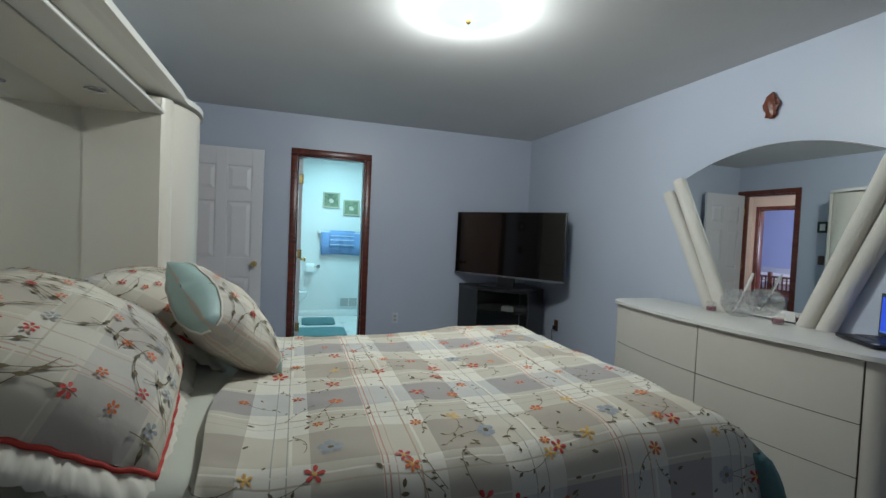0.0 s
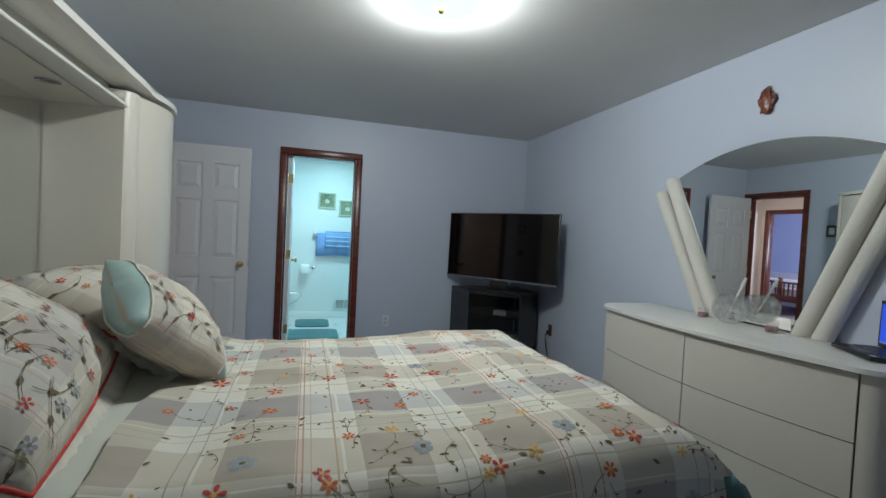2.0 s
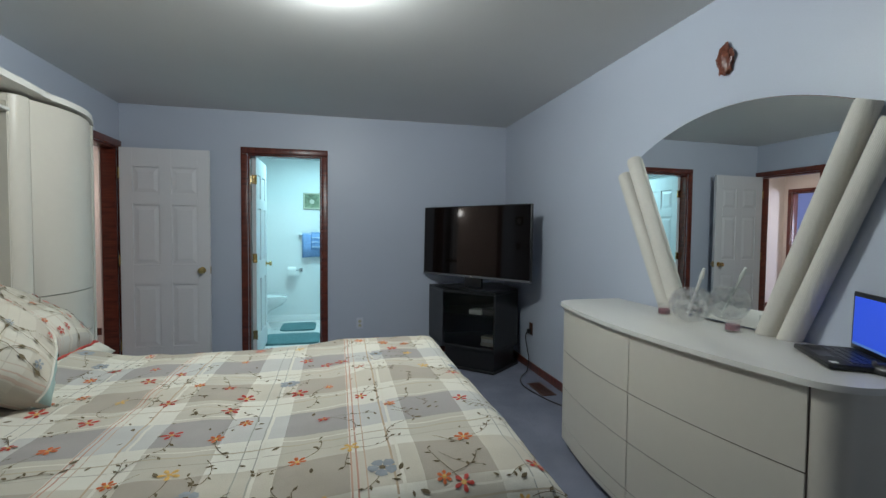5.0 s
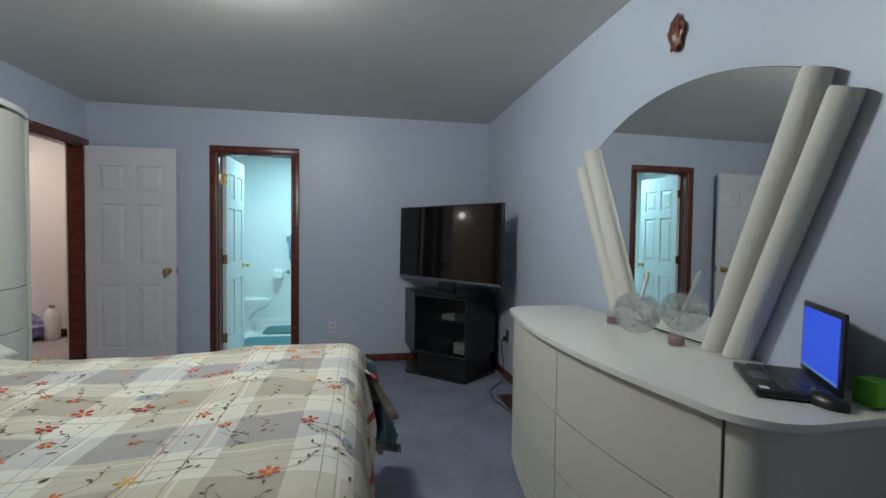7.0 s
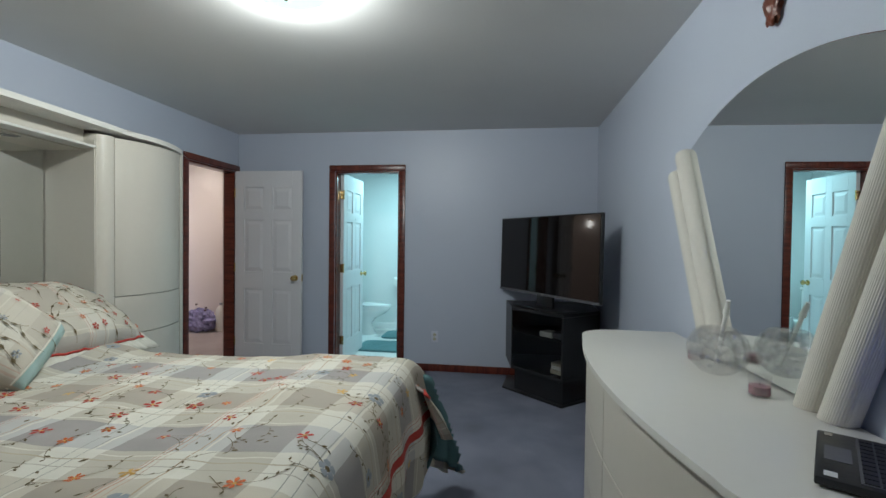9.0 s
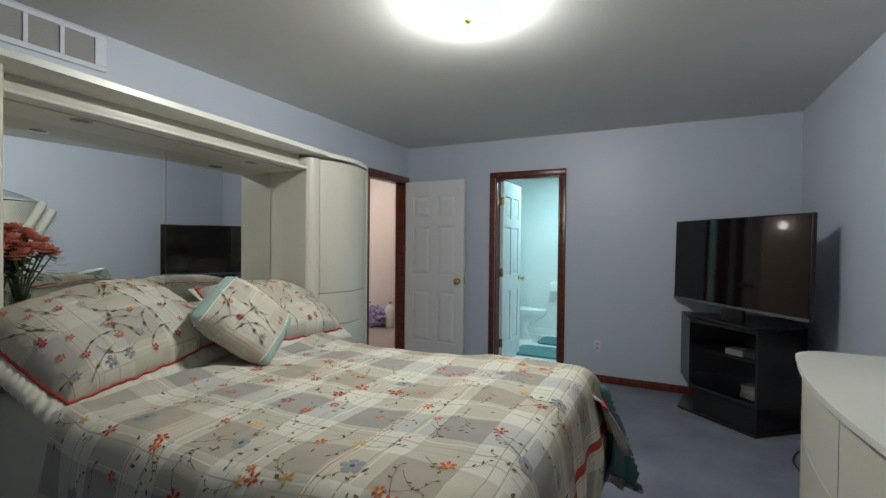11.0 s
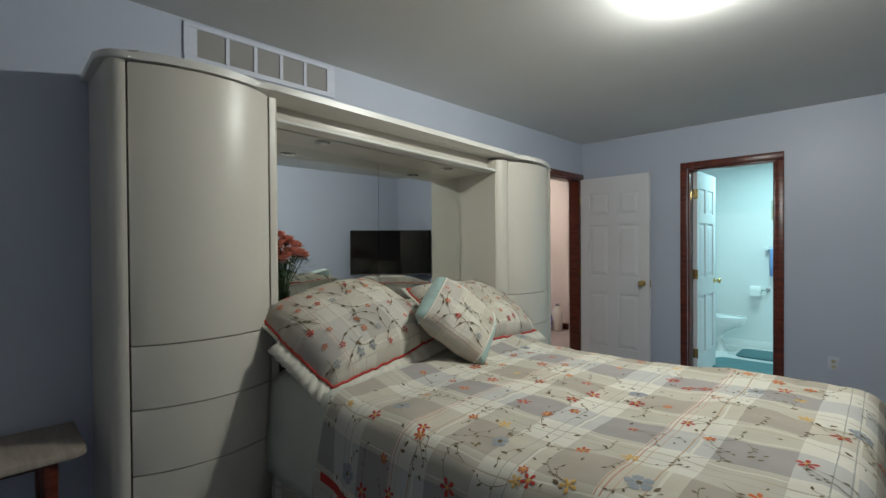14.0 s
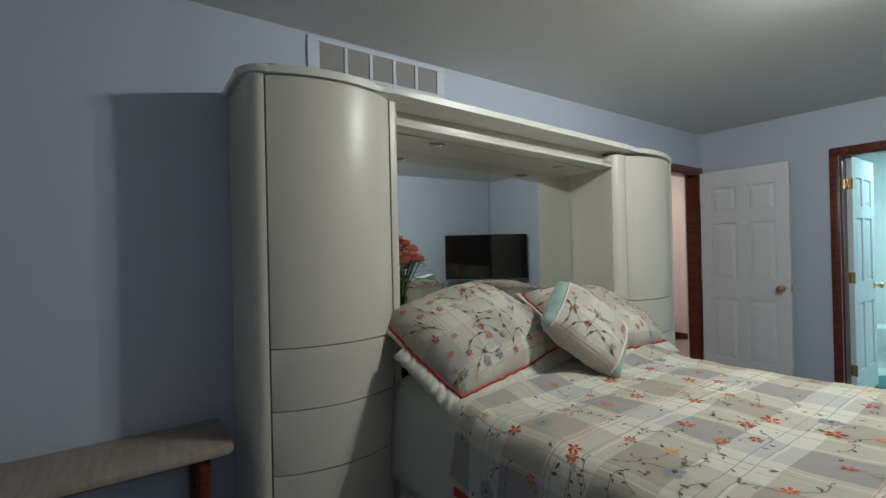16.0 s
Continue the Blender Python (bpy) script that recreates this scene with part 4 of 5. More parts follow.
        for i in range(44 if flange else 14):
            a, b, g = rg.uniform(-0.95 + gusset, 0.95 - gusset) * w / 2, rg.uniform(-0.95 + gusset, 0.95 - gusset) * h / 2, rg.random() * 6.28
            curl = rg.uniform(-14, 14)
            prev = None
            for k in range(13):
                d = Vector((math.cos(g), math.sin(g), 0))
                nrm = Vector((-d.y, d.x, 0)) * (0.0056 if k in (4, 9) else 0.0010)
                pr = []
                for c in (-1, 1):
                    x, y = a + nrm.x * c, b + nrm.y * c
                    A, B = min(1, max(-1, 2 * x / w)), min(1, max(-1, 2 * y / h))
                    pr.append(bm.verts.new(spot(A, B, height(A, B) + 0.005)))
                if prev:
                    bm.faces.new((prev[0], prev[1], pr[1], pr[0]))
                prev = pr
                a, b, g = a + d.x * 0.013, b + d.y * 0.013, g + curl * 0.013
        part("embroidered_vines", bm, M_VINE, t, smooth=0)
    t.matrix_basis = m
    return t


def frame_pose(c, normal, up, roll=0):
    """A pose at c whose z is the normal and whose y leans to up."""
    z = Vector(normal).normalized()
    x = Vector(up).cross(z).normalized()
    y = z.cross(x)
    m = Matrix((x, y, z)).transposed().to_4x4()
    return Matrix.Translation(c) @ m @ Matrix.Rotation(radians(roll), 4, "Z")


pillow("pillow_sham", 0.76, 0.58, 0.30, frame_pose((-0.305, 1.53, 0.93), (0.50, -0.03, 0.86), (-1, -0.2, 0.4)), "plaid floral pillow sham with red ribbon and ruffled border", mat=M_PLAID_SOFT, flange=0.062, seed=1, blooms=40, group="pillows on the bed", puff=0.52)
pillow("pillow_sham", 0.76, 0.56, 0.27, frame_pose((-0.275, 2.42, 0.905), (0.47, 0.06, 0.87), (-1, 0, 0.4)), "plaid floral pillow sham with red ribbon and ruffled border", mat=M_PLAID_SOFT, flange=0.062, seed=2, blooms=40, group="pillows on the bed", puff=0.52)
pillow("throw_pillow", 0.43, 0.43, 0.21, frame_pose((0.012, 1.962, 0.945), (0.70, 0.07, 0.68), (-0.40, 0.10, 0.42), 45), "square throw pillow, printed face and seafoam satin ends", mat=M_PRINT, back=M_TEAL, seed=3, lean=(1.0, 1.0), gusset=0.22, blooms=10, puff=0.5)

# ---- dresser ----
DT = 0.885
PIV = (XR, 2.03)
dresser = thing("dresser", PIV[0], PIV[1], 0, "cream lacquered six-drawer dresser with a bowed front", "dresser")


def dfront(y, off=0.0):
    s = (y - 2.03) / 0.68
    return 2.322 + 0.078 * s * s - off


def dresser_line(off, y0, y1, r, n=28):
    """The plan of the dresser: bowed front and rounded front corners."""
    pts = [(XR - 0.012, y0)]
    cx0, cx1 = dfront(y0 + r, off) + r, dfront(y1 - r, off) + r
    pts += [(cx0 - r * math.sin(k * math.pi / 20), y0 + r - r * math.cos(k * math.pi / 20)) for k in range(0, 10)]
    pts += [(dfront(y0 + r + (y1 - y0 - 2 * r) * i / n, off), y0 + r + (y1 - y0 - 2 * r) * i / n) for i in range(n + 1)]
    pts += [(cx1 - r * math.cos(k * math.pi / 20), y1 - r + r * math.sin(k * math.pi / 20)) for k in range(1, 11)]
    return pts + [(XR - 0.012, y1)]


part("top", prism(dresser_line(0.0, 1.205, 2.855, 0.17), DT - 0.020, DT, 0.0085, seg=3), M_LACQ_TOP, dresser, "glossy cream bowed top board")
part("carcass", prism(dresser_line(-0.026, 1.245, 2.815, 0.08), 0.06, DT - 0.021), M_LACQ, dresser)
part("plinth", prism(dresser_line(-0.085, 1.26, 2.80, 0.07), 0.0, 0.059), M_LACQ, dresser)
part("groove_backing", prism([(dfront(1.323 + 1.414 * i / 24, -0.024), 1.323 + 1.414 * i / 24) for i in range(25)] + [(dfront(2.737, -0.10), 2.737), (dfront(1.323, -0.10), 1.323)], 0.085, DT - 0.0235), M_GROOVE, dresser)
for z0, z1 in ((0.09, 0.157), (0.162, 0.375), (0.380, 0.595), (0.600, 0.858)):
    for a, b in ((1.327, 2.0272), (2.0328, 2.733)):
        pts = [(dfront(a + (b - a) * i / 14, -0.020), a + (b - a) * i / 14) for i in range(15)]
        part("drawer" if z0 > 0.1 else "base_rail", prism(pts + [(x + 0.018, y) for x, y in pts[::-1]], z0, z1, 0.0015, seg=1), M_LACQ, dresser)
# ---- mirror with leaning columns ----
mirror = thing("dresser_mirror", PIV[0], PIV[1], DT, "arched dresser mirror between leaning fluted cream columns", "mirror")
MX = XR - 0.043
MB = DT + 0.012
pts = []
for i in range(41):
    s = -1 + 2 * i / 40
    pts.append((2.045 - s * 0.60, 1.745 + 0.147 * (1 - abs(s) ** 2.0)))
glass_outline = [(2.24, MB), (1.822, MB)] + [(y, z) for y, z in pts[::-1] if y > 1.487]
bm = bmesh.new()
a, b = [bm.verts.new((MX, y, z)) for y, z in glass_outline], [bm.verts.new((MX + 0.006, y, z)) for y, z in glass_outline]
bm.faces.new(a), bm.faces.new(b[::-1])
for i in range(len(a)):
    j = (i + 1) % len(a)
    bm.faces.new((a[i], b[i], b[j], a[j]))
part("glass", bm, M_MIRROR, mirror, "clear arched mirror glass", smooth=0)
bm = bmesh.new()
a, b = [bm.verts.new((MX + 0.0065, 2.04 + (y - 2.04) * 1.006, z + 0.003)) for y, z in glass_outline], [bm.verts.new((MX + 0.018, 2.04 + (y - 2.04) * 1.006, z + 0.003)) for y, z in glass_outline]
bm.faces.new(a), bm.faces.new(b[::-1])
for i in range(len(a)):
    j = (i + 1) % len(a)
    bm.faces.new((a[i], b[i], b[j], a[j]))
part("backing_board", bm, M_BROWN, mirror, smooth=0)


def column(y0, y1, z1, x):
    """A fluted round column leaning from y0 at its foot to y1 at its head."""
    n, r = 96, 0.041
    p, q = Vector((x, y0, DT + 0.001)), Vector((x, y1, z1))
    d = (q - p).normalized()
    side = Vector((1, 0, 0))
    up = side.cross(d)
    bm = bmesh.new()
    rings = []
    for k, (c, scale) in enumerate(((p, 1), (p.lerp(q, 0.5), 1), (p.lerp(q, 0.985), 1), (q, 0.90))):
        ring = []
        for i in range(n):
            a = 2 * math.pi * i / n
            rr = r * scale * (1 - (0.02 if i % 2 else 0.0))
            o = c + side * rr * math.cos(a) + up * rr * math.sin(a)
            if k == 0:
                o = o - d * ((o.z - (DT + 0.001)) / d.z)
            ring.append(bm.verts.new(o))
        rings.append(ring)
    for a, b in zip(rings, rings[1:]):
        for i in range(n):
            bm.faces.new((a[i], a[(i + 1) % n], b[(i + 1) % n], b[i]))
    bm.faces.new(rings[0]), bm.faces.new(rings[-1])
    return bm


for y0, y1, z1, x in ((2.284, 2.69, 1.745, 2.838), (2.372, 2.772, 1.662, 2.838), (1.805, 1.468, 1.765, 2.838), (1.710, 1.390, 1.685, 2.838)):
    part("column", column(y0, y1, z1, x), M_FLUTE, mirror, "fluted cream plaster column", smooth=20)
for ob in (dresser, mirror):
    ob.matrix_basis = pose(PIV[0], PIV[1], 0 if ob is dresser else DT, 0, 0, 1.15)

# ---- television, leaning a little back, and its corner stand ----
TVL, TVR = Vector((1.97, 4.93, 0)), Vector((2.70, 3.875, 0))
tv = thing("television", 2.40, 4.45, 0.752, "large flat black television on the corner stand, off", "television")
ex = (TVR - TVL).normalized()
ey = Vector((-ex.y, ex.x, 0))       # away from the room
L = (TVR - TVL).length
mT = Matrix((ex, ey, Vector((0, 0, 1)))).transposed().to_4x4()
mT.translation = TVL
mT = mT @ Matrix.Translation((0, 0, 1.2)) @ Matrix.Rotation(radians(-1.0), 4, "X") @ Matrix.Translation((0, 0, -1.2))


def local_box(x0, x1, y0, y1, z0, z1, bevel=0.0):
    bm = box(x0, x1, y0, y1, z0, z1, bevel)
    bmesh.ops.transform(bm, matrix=mT, verts=bm.verts)
    return bm


part("body", local_box(0, L, 0.003, 0.035, 0.865, 1.55, 0.004), M_BLACK, tv)
part("back_bulge", local_box(0.2, L - 0.2, 0.036, 0.07, 0.9, 1.40, 0.01), M_BLACK, tv)
part("screen", local_box(0.010, L - 0.010, 0.0, 0.0025, 0.887, 1.541), M_SCREEN, tv, "dark glossy screen")
part("bottom_bezel", local_box(0.0, L, -0.001, 0.002, 0.865, 0.884, 0.0008), M_GREY, tv, "thin grey lower bezel")
part("logo", local_box(L / 2 - 0.018, L / 2 + 0.018, -0.0025, -0.0015, 0.871, 0.878), M_STEEL, tv)
part("neck", local_box(L / 2 - 0.10, L / 2 + 0.10, 0.02, 0.05, 0.765, 0.90, 0.004), M_BLACK, tv)
part("foot", local_box(L / 2 - 0.30, L / 2 + 0.30, -0.09, 0.13, 0.753, 0.767, 0.006), M_BLACK, tv)

stand = thing("tv_stand", 2.45, 4.5, 0, "black corner television stand with smoked glass door", "tv stand")
SA, SB, SC, SD, SE = (2.075, 4.50), (2.475, 4.125), (2.815, 4.42), (2.815, 4.935), (2.03, 4.935)
foot = [SA, SB, SC, SD, SE]
part("base_plate", prism([(2.0, 4.565), (2.47, 4.125), (2.83, 4.43), (2.83, 4.92), (2.05, 4.92)], 0.0, 0.018, 0.003), M_BLACK, stand)
part("plinth", prism([(2.11, 4.52), (2.48, 4.16), (2.78, 4.43), (2.78, 4.9), (2.3, 4.9)], 0.019, 0.20), M_BLACK, stand)
part("bottom", prism(foot, 0.201, 0.23, 0.003), M_BLACK, stand)
part("top", prism(foot, 0.722, 0.75, 0.004), M_BLACK, stand, "glossy black top board")


def upright(p, q, th, z0, z1):
    p, q = Vector(p), Vector(q)
    d = (q - p).normalized()
    n = Vector((-d.y, d.x)) * th
    return prism([tuple(p), tuple(q), tuple(q + n), tuple(p + n)], z0, z1)


part("side", upright(SB, SC, 0.018, 0.231, 0.721), M_BLACK, stand)
part("side", upright(SE, SA, 0.018, 0.231, 0.721), M_BLACK, stand)
part("back", box(2.05, 2.795, 4.915, 4.934, 0.231, 0.721), M_CURTAIN, stand)
part("back", box(2.80, 2.814, 4.45, 4.91, 0.231, 0.721), M_CURTAIN, stand)
part("shelf", prism([(2.13, 4.56), (2.49, 4.20), (2.76, 4.43), (2.76, 4.9), (2.08, 4.9)], 0.50, 0.515), M_CURTAIN, stand)
d = (Vector(SB) - Vector(SA)).normalized()
p0, p1 = Vector(SA) + d * 0.012, Vector(SB) - d * 0.012
part("glass_door", upright(tuple(p0), tuple(p1), 0.006, 0.233, 0.719), M_DARKGLASS, stand, "smoked glass door")


def stand_item(name, along, back, w, dep, z, h, mat, label, category):
    c = Vector(SA) + d * along + Vector((-d.y, d.x)) * back
    t = thing(name, c.x, c.y, z, label, category)
    n = Vector((-d.y, d.x))
    q = [c - d * w / 2, c + d * w / 2, c + d * w / 2 + n * dep, c - d * w / 2 + n * dep]
    part("body", prism([tuple(v) for v in q], z, z + h, 0.003), mat, t)
    return t


stand_item("set_top_box", 0.30, 0.10, 0.13, 0.12, 0.516, 0.045, M_PLASTIC, "small white box on the stand's shelf", "box")
stand_item("video_player", 0.43, 0.12, 0.16, 0.2, 0.516, 0.05, M_GREY, "grey video player on the shelf", "player")
stand_item("book", 0.44, 0.08, 0.14, 0.10, 0.231, 0.035, M_BOOK, "pale book lying in the stand", "book", )
stand_item("book", 0.44, 0.085, 0.13, 0.10, 0.267, 0.03, M_PLASTIC, "white book on the pile in the stand", "book")
stand_item("book", 0.43, 0.085, 0.12, 0.10, 0.298, 0.025, M_FRAME, "yellowish book on the pile in the stand", "book")

# ---- things on the dresser ----
bowl = thing("glass_bowl", 2.73, 2.10, DT, "clear bubble-glass bowl with a round mouth", "bowl")


def bubbly(r, h, bumps, open_at, bm, flip=False):
    n, k = 90, 30
    rings = []
    for j in range(k + 1):
        a = -math.pi / 2 + (open_at + math.pi / 2) * j / k
        ring = []
        for i in range(n):
            b = 2 * math.pi * i / n
            d = 1 + bumps * (math.cos(15 * b) * math.cos(a * 13) * 0.6)
            flat = max(math.sin(a), -0.9)
            ring.append(bm.verts.new((2.73 + r * d * math.cos(a) * math.cos(b), 2.10 + r * d * math.cos(a) * math.sin(b), DT + 0.0015 + h * (0.5 + 0.5 * flat / 0.95))))
        rings.append(ring)
    for p, q in zip(rings, rings[1:]):
        for i in range(n):
            bm.faces.new((p[i], p[(i + 1) % n], q[(i + 1) % n], q[i]))
    bm.faces.new(rings[0])
    return rings[-1]


bm = bmesh.new()
o = bubbly(0.094, 0.17, 0.045, 0.95, bm)
q = bubbly(0.085, 0.166, 0.0, 0.95, bm)
for i in range(90):
    bm.faces.new((o[i], o[(i + 1) % 90], q[(i + 1) % 90], q[i]))
part("glass", bm, M_CRYSTAL, bowl, smooth=180).visible_shadow = False
wand = thing("white_wand", 2.73, 2.08, DT, "white plastic stirring wand leaning in the bowl", "utensil")
bm = tube([(2.735, 2.13, DT + 0.03), (2.73, 2.07, DT + 0.15), (2.727, 2.04, DT + 0.215)], [0.005, 0.0065, 0.007], 10)
tube([(2.727, 2.04, DT + 0.2152), (2.724, 2.02, DT + 0.262)], [0.011, 0.006], 10, bm)
part("stick", bm, M_PLASTIC, wand)
for x, y in ((2.752, 1.885), (2.735, 2.285)):
    c = thing("candle", x, y, DT, "plum wax candle in a small clear glass", "candle", "candles on the dresser")
    m = Matrix.Translation((x, y, DT))
    part("jar", lathe([(0.0, 0.0015), (0.030, 0.0015), (0.031, 0.06), (0.0285, 0.06), (0.0278, 0.006), (0.0, 0.006)], 28, m, close=True), M_GLASS, c, "clear glass")
    part("wax", lathe([(0.0, 0.0065), (0.0272, 0.0065), (0.0272, 0.031), (0.0, 0.033)], 28, m, close=True), M_WAX, c)
    part("wick", tube([(x, y, DT + 0.033), (x + 0.001, y, DT + 0.041)], 0.001, 6), M_BLACK, c)

lap = thing("laptop", 2.74, 1.46, DT, "small black netbook standing open with a lit blue screen", "laptop")
eL = Vector((0.54, 0.84, 0)).normalized()
eD = Vector((0.84, -0.54, 0)).normalized()
mB = Matrix((eL * 1.08, eD * 1.12, Vector((0, 0, 1)))).transposed().to_4x4()
mB.translation = Vector((2.577, 1.365, DT + 0.001))


def lap_box(x0, x1, y0, y1, z0, z1, bev=0.0, tilt=0.0):
    bm = box(x0, x1, y0, y1, z0, z1, bev)
    if tilt:
        bmesh.ops.transform(bm, matrix=Matrix.Translation((0, 0.155, 0.018)) @ Matrix.Rotation(radians(-tilt), 4, "X") @ Matrix.Translation((0, -0.155, -0.018)), verts=bm.verts)
    bmesh.ops.transform(bm, matrix=mB, verts=bm.verts)
    return bm


part("base", lap_box(0, 0.255, 0, 0.16, 0.003, 0.02, 0.004), M_BLACK, lap)
kb = part("keyboard", lap_box(0.012, 0.243, 0.058, 0.148, 0.0203, 0.0215), M_GREY, lap)
for i in range(11):
    for j in range(4):
        part("key", lap_box(0.016 + i * 0.0205, 0.034 + i * 0.0205, 0.062 + j * 0.021, 0.080 + j * 0.021, 0.0216, 0.0235), M_BLACK, kb, smooth=0)
part("touchpad", lap_box(0.09, 0.165, 0.012, 0.05, 0.0203, 0.021), M_GREY, lap)
part("sticker", lap_box(0.012, 0.034, 0.012, 0.03, 0.0203, 0.0208), M_PLASTIC, lap, "white sticker with unreadable print")
part("sticker", lap_box(0.225, 0.245, 0.012, 0.024, 0.0203, 0.0208), M_STEEL, lap)
lid = part("lid", lap_box(0, 0.255, 0.150, 0.158, 0.022, 0.222, 0.003, 1), M_BLACK, lap)
part("screen", lap_box(0.014, 0.241, 0.1482, 0.1496, 0.040, 0.206, 0, 1), M_LAPTOP, lid, "lit blue desktop screen")
part("taskbar", lap_box(0.014, 0.241, 0.1474, 0.1480, 0.041, 0.048, 0, 1), glow("lit_taskbar", (0.12, 0.25, 0.6), 0.3), lid)
mouse = thing("computer_mouse", 2.70, 1.29, DT, "black computer mouse beside the laptop", "mouse")
bm = ball(2.70, 1.29, DT + 0.006, 0.030, 0.052, 0.028, 20)
for v in bm.verts:
    v.co.z = max(v.co.z, DT + 0.001)
part("shell", bm, M_BLACK, mouse)
part("wheel", tube([(2.697, 1.32, DT + 0.028), (2.703, 1.32, DT + 0.028)], 0.008, 10), M_GREY, mouse)
gr = thing("green_box", 2.83, 1.275, DT, "lime green plastic box behind the laptop", "box")
part("body", box(2.79, 2.85, 1.245, 1.305, DT + 0.001, DT + 0.065, 0.006), M_GREEN, gr)

# ---- wall carving over the mirror ----
bm = ball(0, 0, 0, 1, 1, 1, 28)
for v in bm.verts:
    p = v.co.copy()
    k = 1 + 0.42 * noise.noise(p * 2.1 + Vector((3, 1, 4))) + 0.16 * noise.noise(p * 5.0)
    waist = 0.72 + 0.28 * abs(math.sin(2.6 * (p.z + 0.45)))
    v.co = Vector((XR - 0.013 + p.x * 0.02 * k, 2.09 + p.y * 0.047 * k * waist, 2.122 + p.z * 0.066 * k))
tagged(part("wall_carving", bm, M_FIGURE), "small reddish-brown carved wooden wall ornament", "ornament")


# ---- outlets, switch, picture, floor register, cord ----
def outlet(name, m, mat, label, slots=M_GREY, face=None):
    t = thing(name, 0, 0, 0, label, "outlet")
    part("plate", box(-0.035, 0.035, -0.006, -0.0005, -0.0575, 0.0575, 0.002), mat, t)
    for z in (-0.021, 0.021):
        s = part("socket", lathe([(0.0, 0), (0.0165, 0), (0.0165, 0.0025), (0.0, 0.0028)], 20, Matrix.Translation((0, -0.006, z)) @ Matrix.Rotation(radians(90), 4, "X")), face or mat, t)
        for x in (-0.006, 0.006):
            part("slot", box(x - 0.001, x + 0.001, -0.0095, -0.0087, z - 0.002, z + 0.007), slots, s)
    t.matrix_basis = m
    return t


outlet("wall_outlet", pose(1.312, YF, 0.35), M_VENTFRAME, "wall-coloured double outlet plate with ivory sockets", M_BROWN, M_FRAME)
outlet("wall_outlet", pose(XR, 4.25, 0.385, 0, 0, -90), M_BROWN, "brown wall outlet beside the television stand")
ad = thing("plug_adapter", XR - 0.03, 4.25, 0.37, "black plug in the brown wall outlet", "plug")
part("body", box(XR - 0.04, XR - 0.0092, 4.237, 4.263, 0.345, 0.385, 0.004), M_BLACK, ad)
outlet("light_switch", pose(XL, 3.86, 1.17, 0, 0, 90), M_BROWN, "brown light switch plate beside the hall doorway")
sp = thing("small_picture", XL, 3.86, 1.58, "small square picture in a dark green frame", "picture")
part("frame", box(XL + 0.001, XL + 0.016, 3.80, 3.92, 1.51, 1.65, 0.004), M_LEAF, sp)
part("print", box(XL + 0.0165, XL + 0.018, 3.83, 3.89, 1.54, 1.62), M_PAPER, sp)
fr = thing("floor_register", 2.74, 3.70, 0, "brown metal floor register in the carpet", "floor vent")
part("frame", box(2.675, 2.80, 3.55, 3.86, 0.001, 0.006, 0.002), M_BROWN, fr)
for i in range(14):
    part("slat", box(2.69, 2.785, 3.565 + i * 0.0205, 3.578 + i * 0.0205, 0.0065, 0.009), M_BROWN, fr, smooth=0)
cord = thing("power_cord", 2.75, 4.2, 0, "black power cord lying on the carpet", "cord")
pts = [(XR - 0.041, 4.25, 0.36), (XR - 0.06, 4.24, 0.30), (XR - 0.045, 4.20, 0.12), (2.80, 4.14, 0.02), (2.72, 4.06, 0.007), (2.655, 3.95, 0.007), (2.62, 3.80, 0.007), (2.64, 3.62, 0.007), (2.68, 3.45, 0.007), (2.74, 3.30, 0.007)]
smooth_pts = []
for i in range(len(pts) - 1):
    p0, p1, p2, p3 = (Vector(pts[max(0, min(len(pts) - 1, i + k))]) for k in (-1, 0, 1, 2))
    for k in range(6):
        s = k / 6
        smooth_pts.append(0.5 * ((2 * p1) + (p2 - p0) * s + (2 * p0 - 5 * p1 + 4 * p2 - p3) * s * s + (3 * p1 - p0 - 3 * p2 + p3) * s ** 3))
part("cable", tube(smooth_pts, 0.0045, 8), M_BLACK, cord)

# ---- low table by the wall ----
tb = thing("low_table", -0.65, 0.0, 0, "low side table with a bleached wood top and dark legs", "table")
part("tabletop", prism([(XL + 0.012, -0.72), (-0.50, -0.72), (-0.462, -0.69), (-0.462, 0.455), (-0.48, 0.482), (-0.50, 0.488), (XL + 0.012, 0.488)], 0.575, 0.602, 0.004), M_TABLE, tb, "pinkish bleached wood top with clipped corners")
for x in (XL + 0.06, -0.515):
    for y in (-0.62, 0.385):
        part("leg", tube([(x, y, 0.0), (x, y, 0.5742)], [0.016, 0.026], 12), M_MAHOG, tb, "tapered dark wood leg")
part("apron", box(-0.60, -0.58, -0.59, 0.36, 0.525, 0.5745, 0.002), M_BROWN, tb)
part("apron", box(XL + 0.05, XL + 0.07, -0.59, 0.36, 0.525, 0.5745, 0.002), M_BROWN, tb)

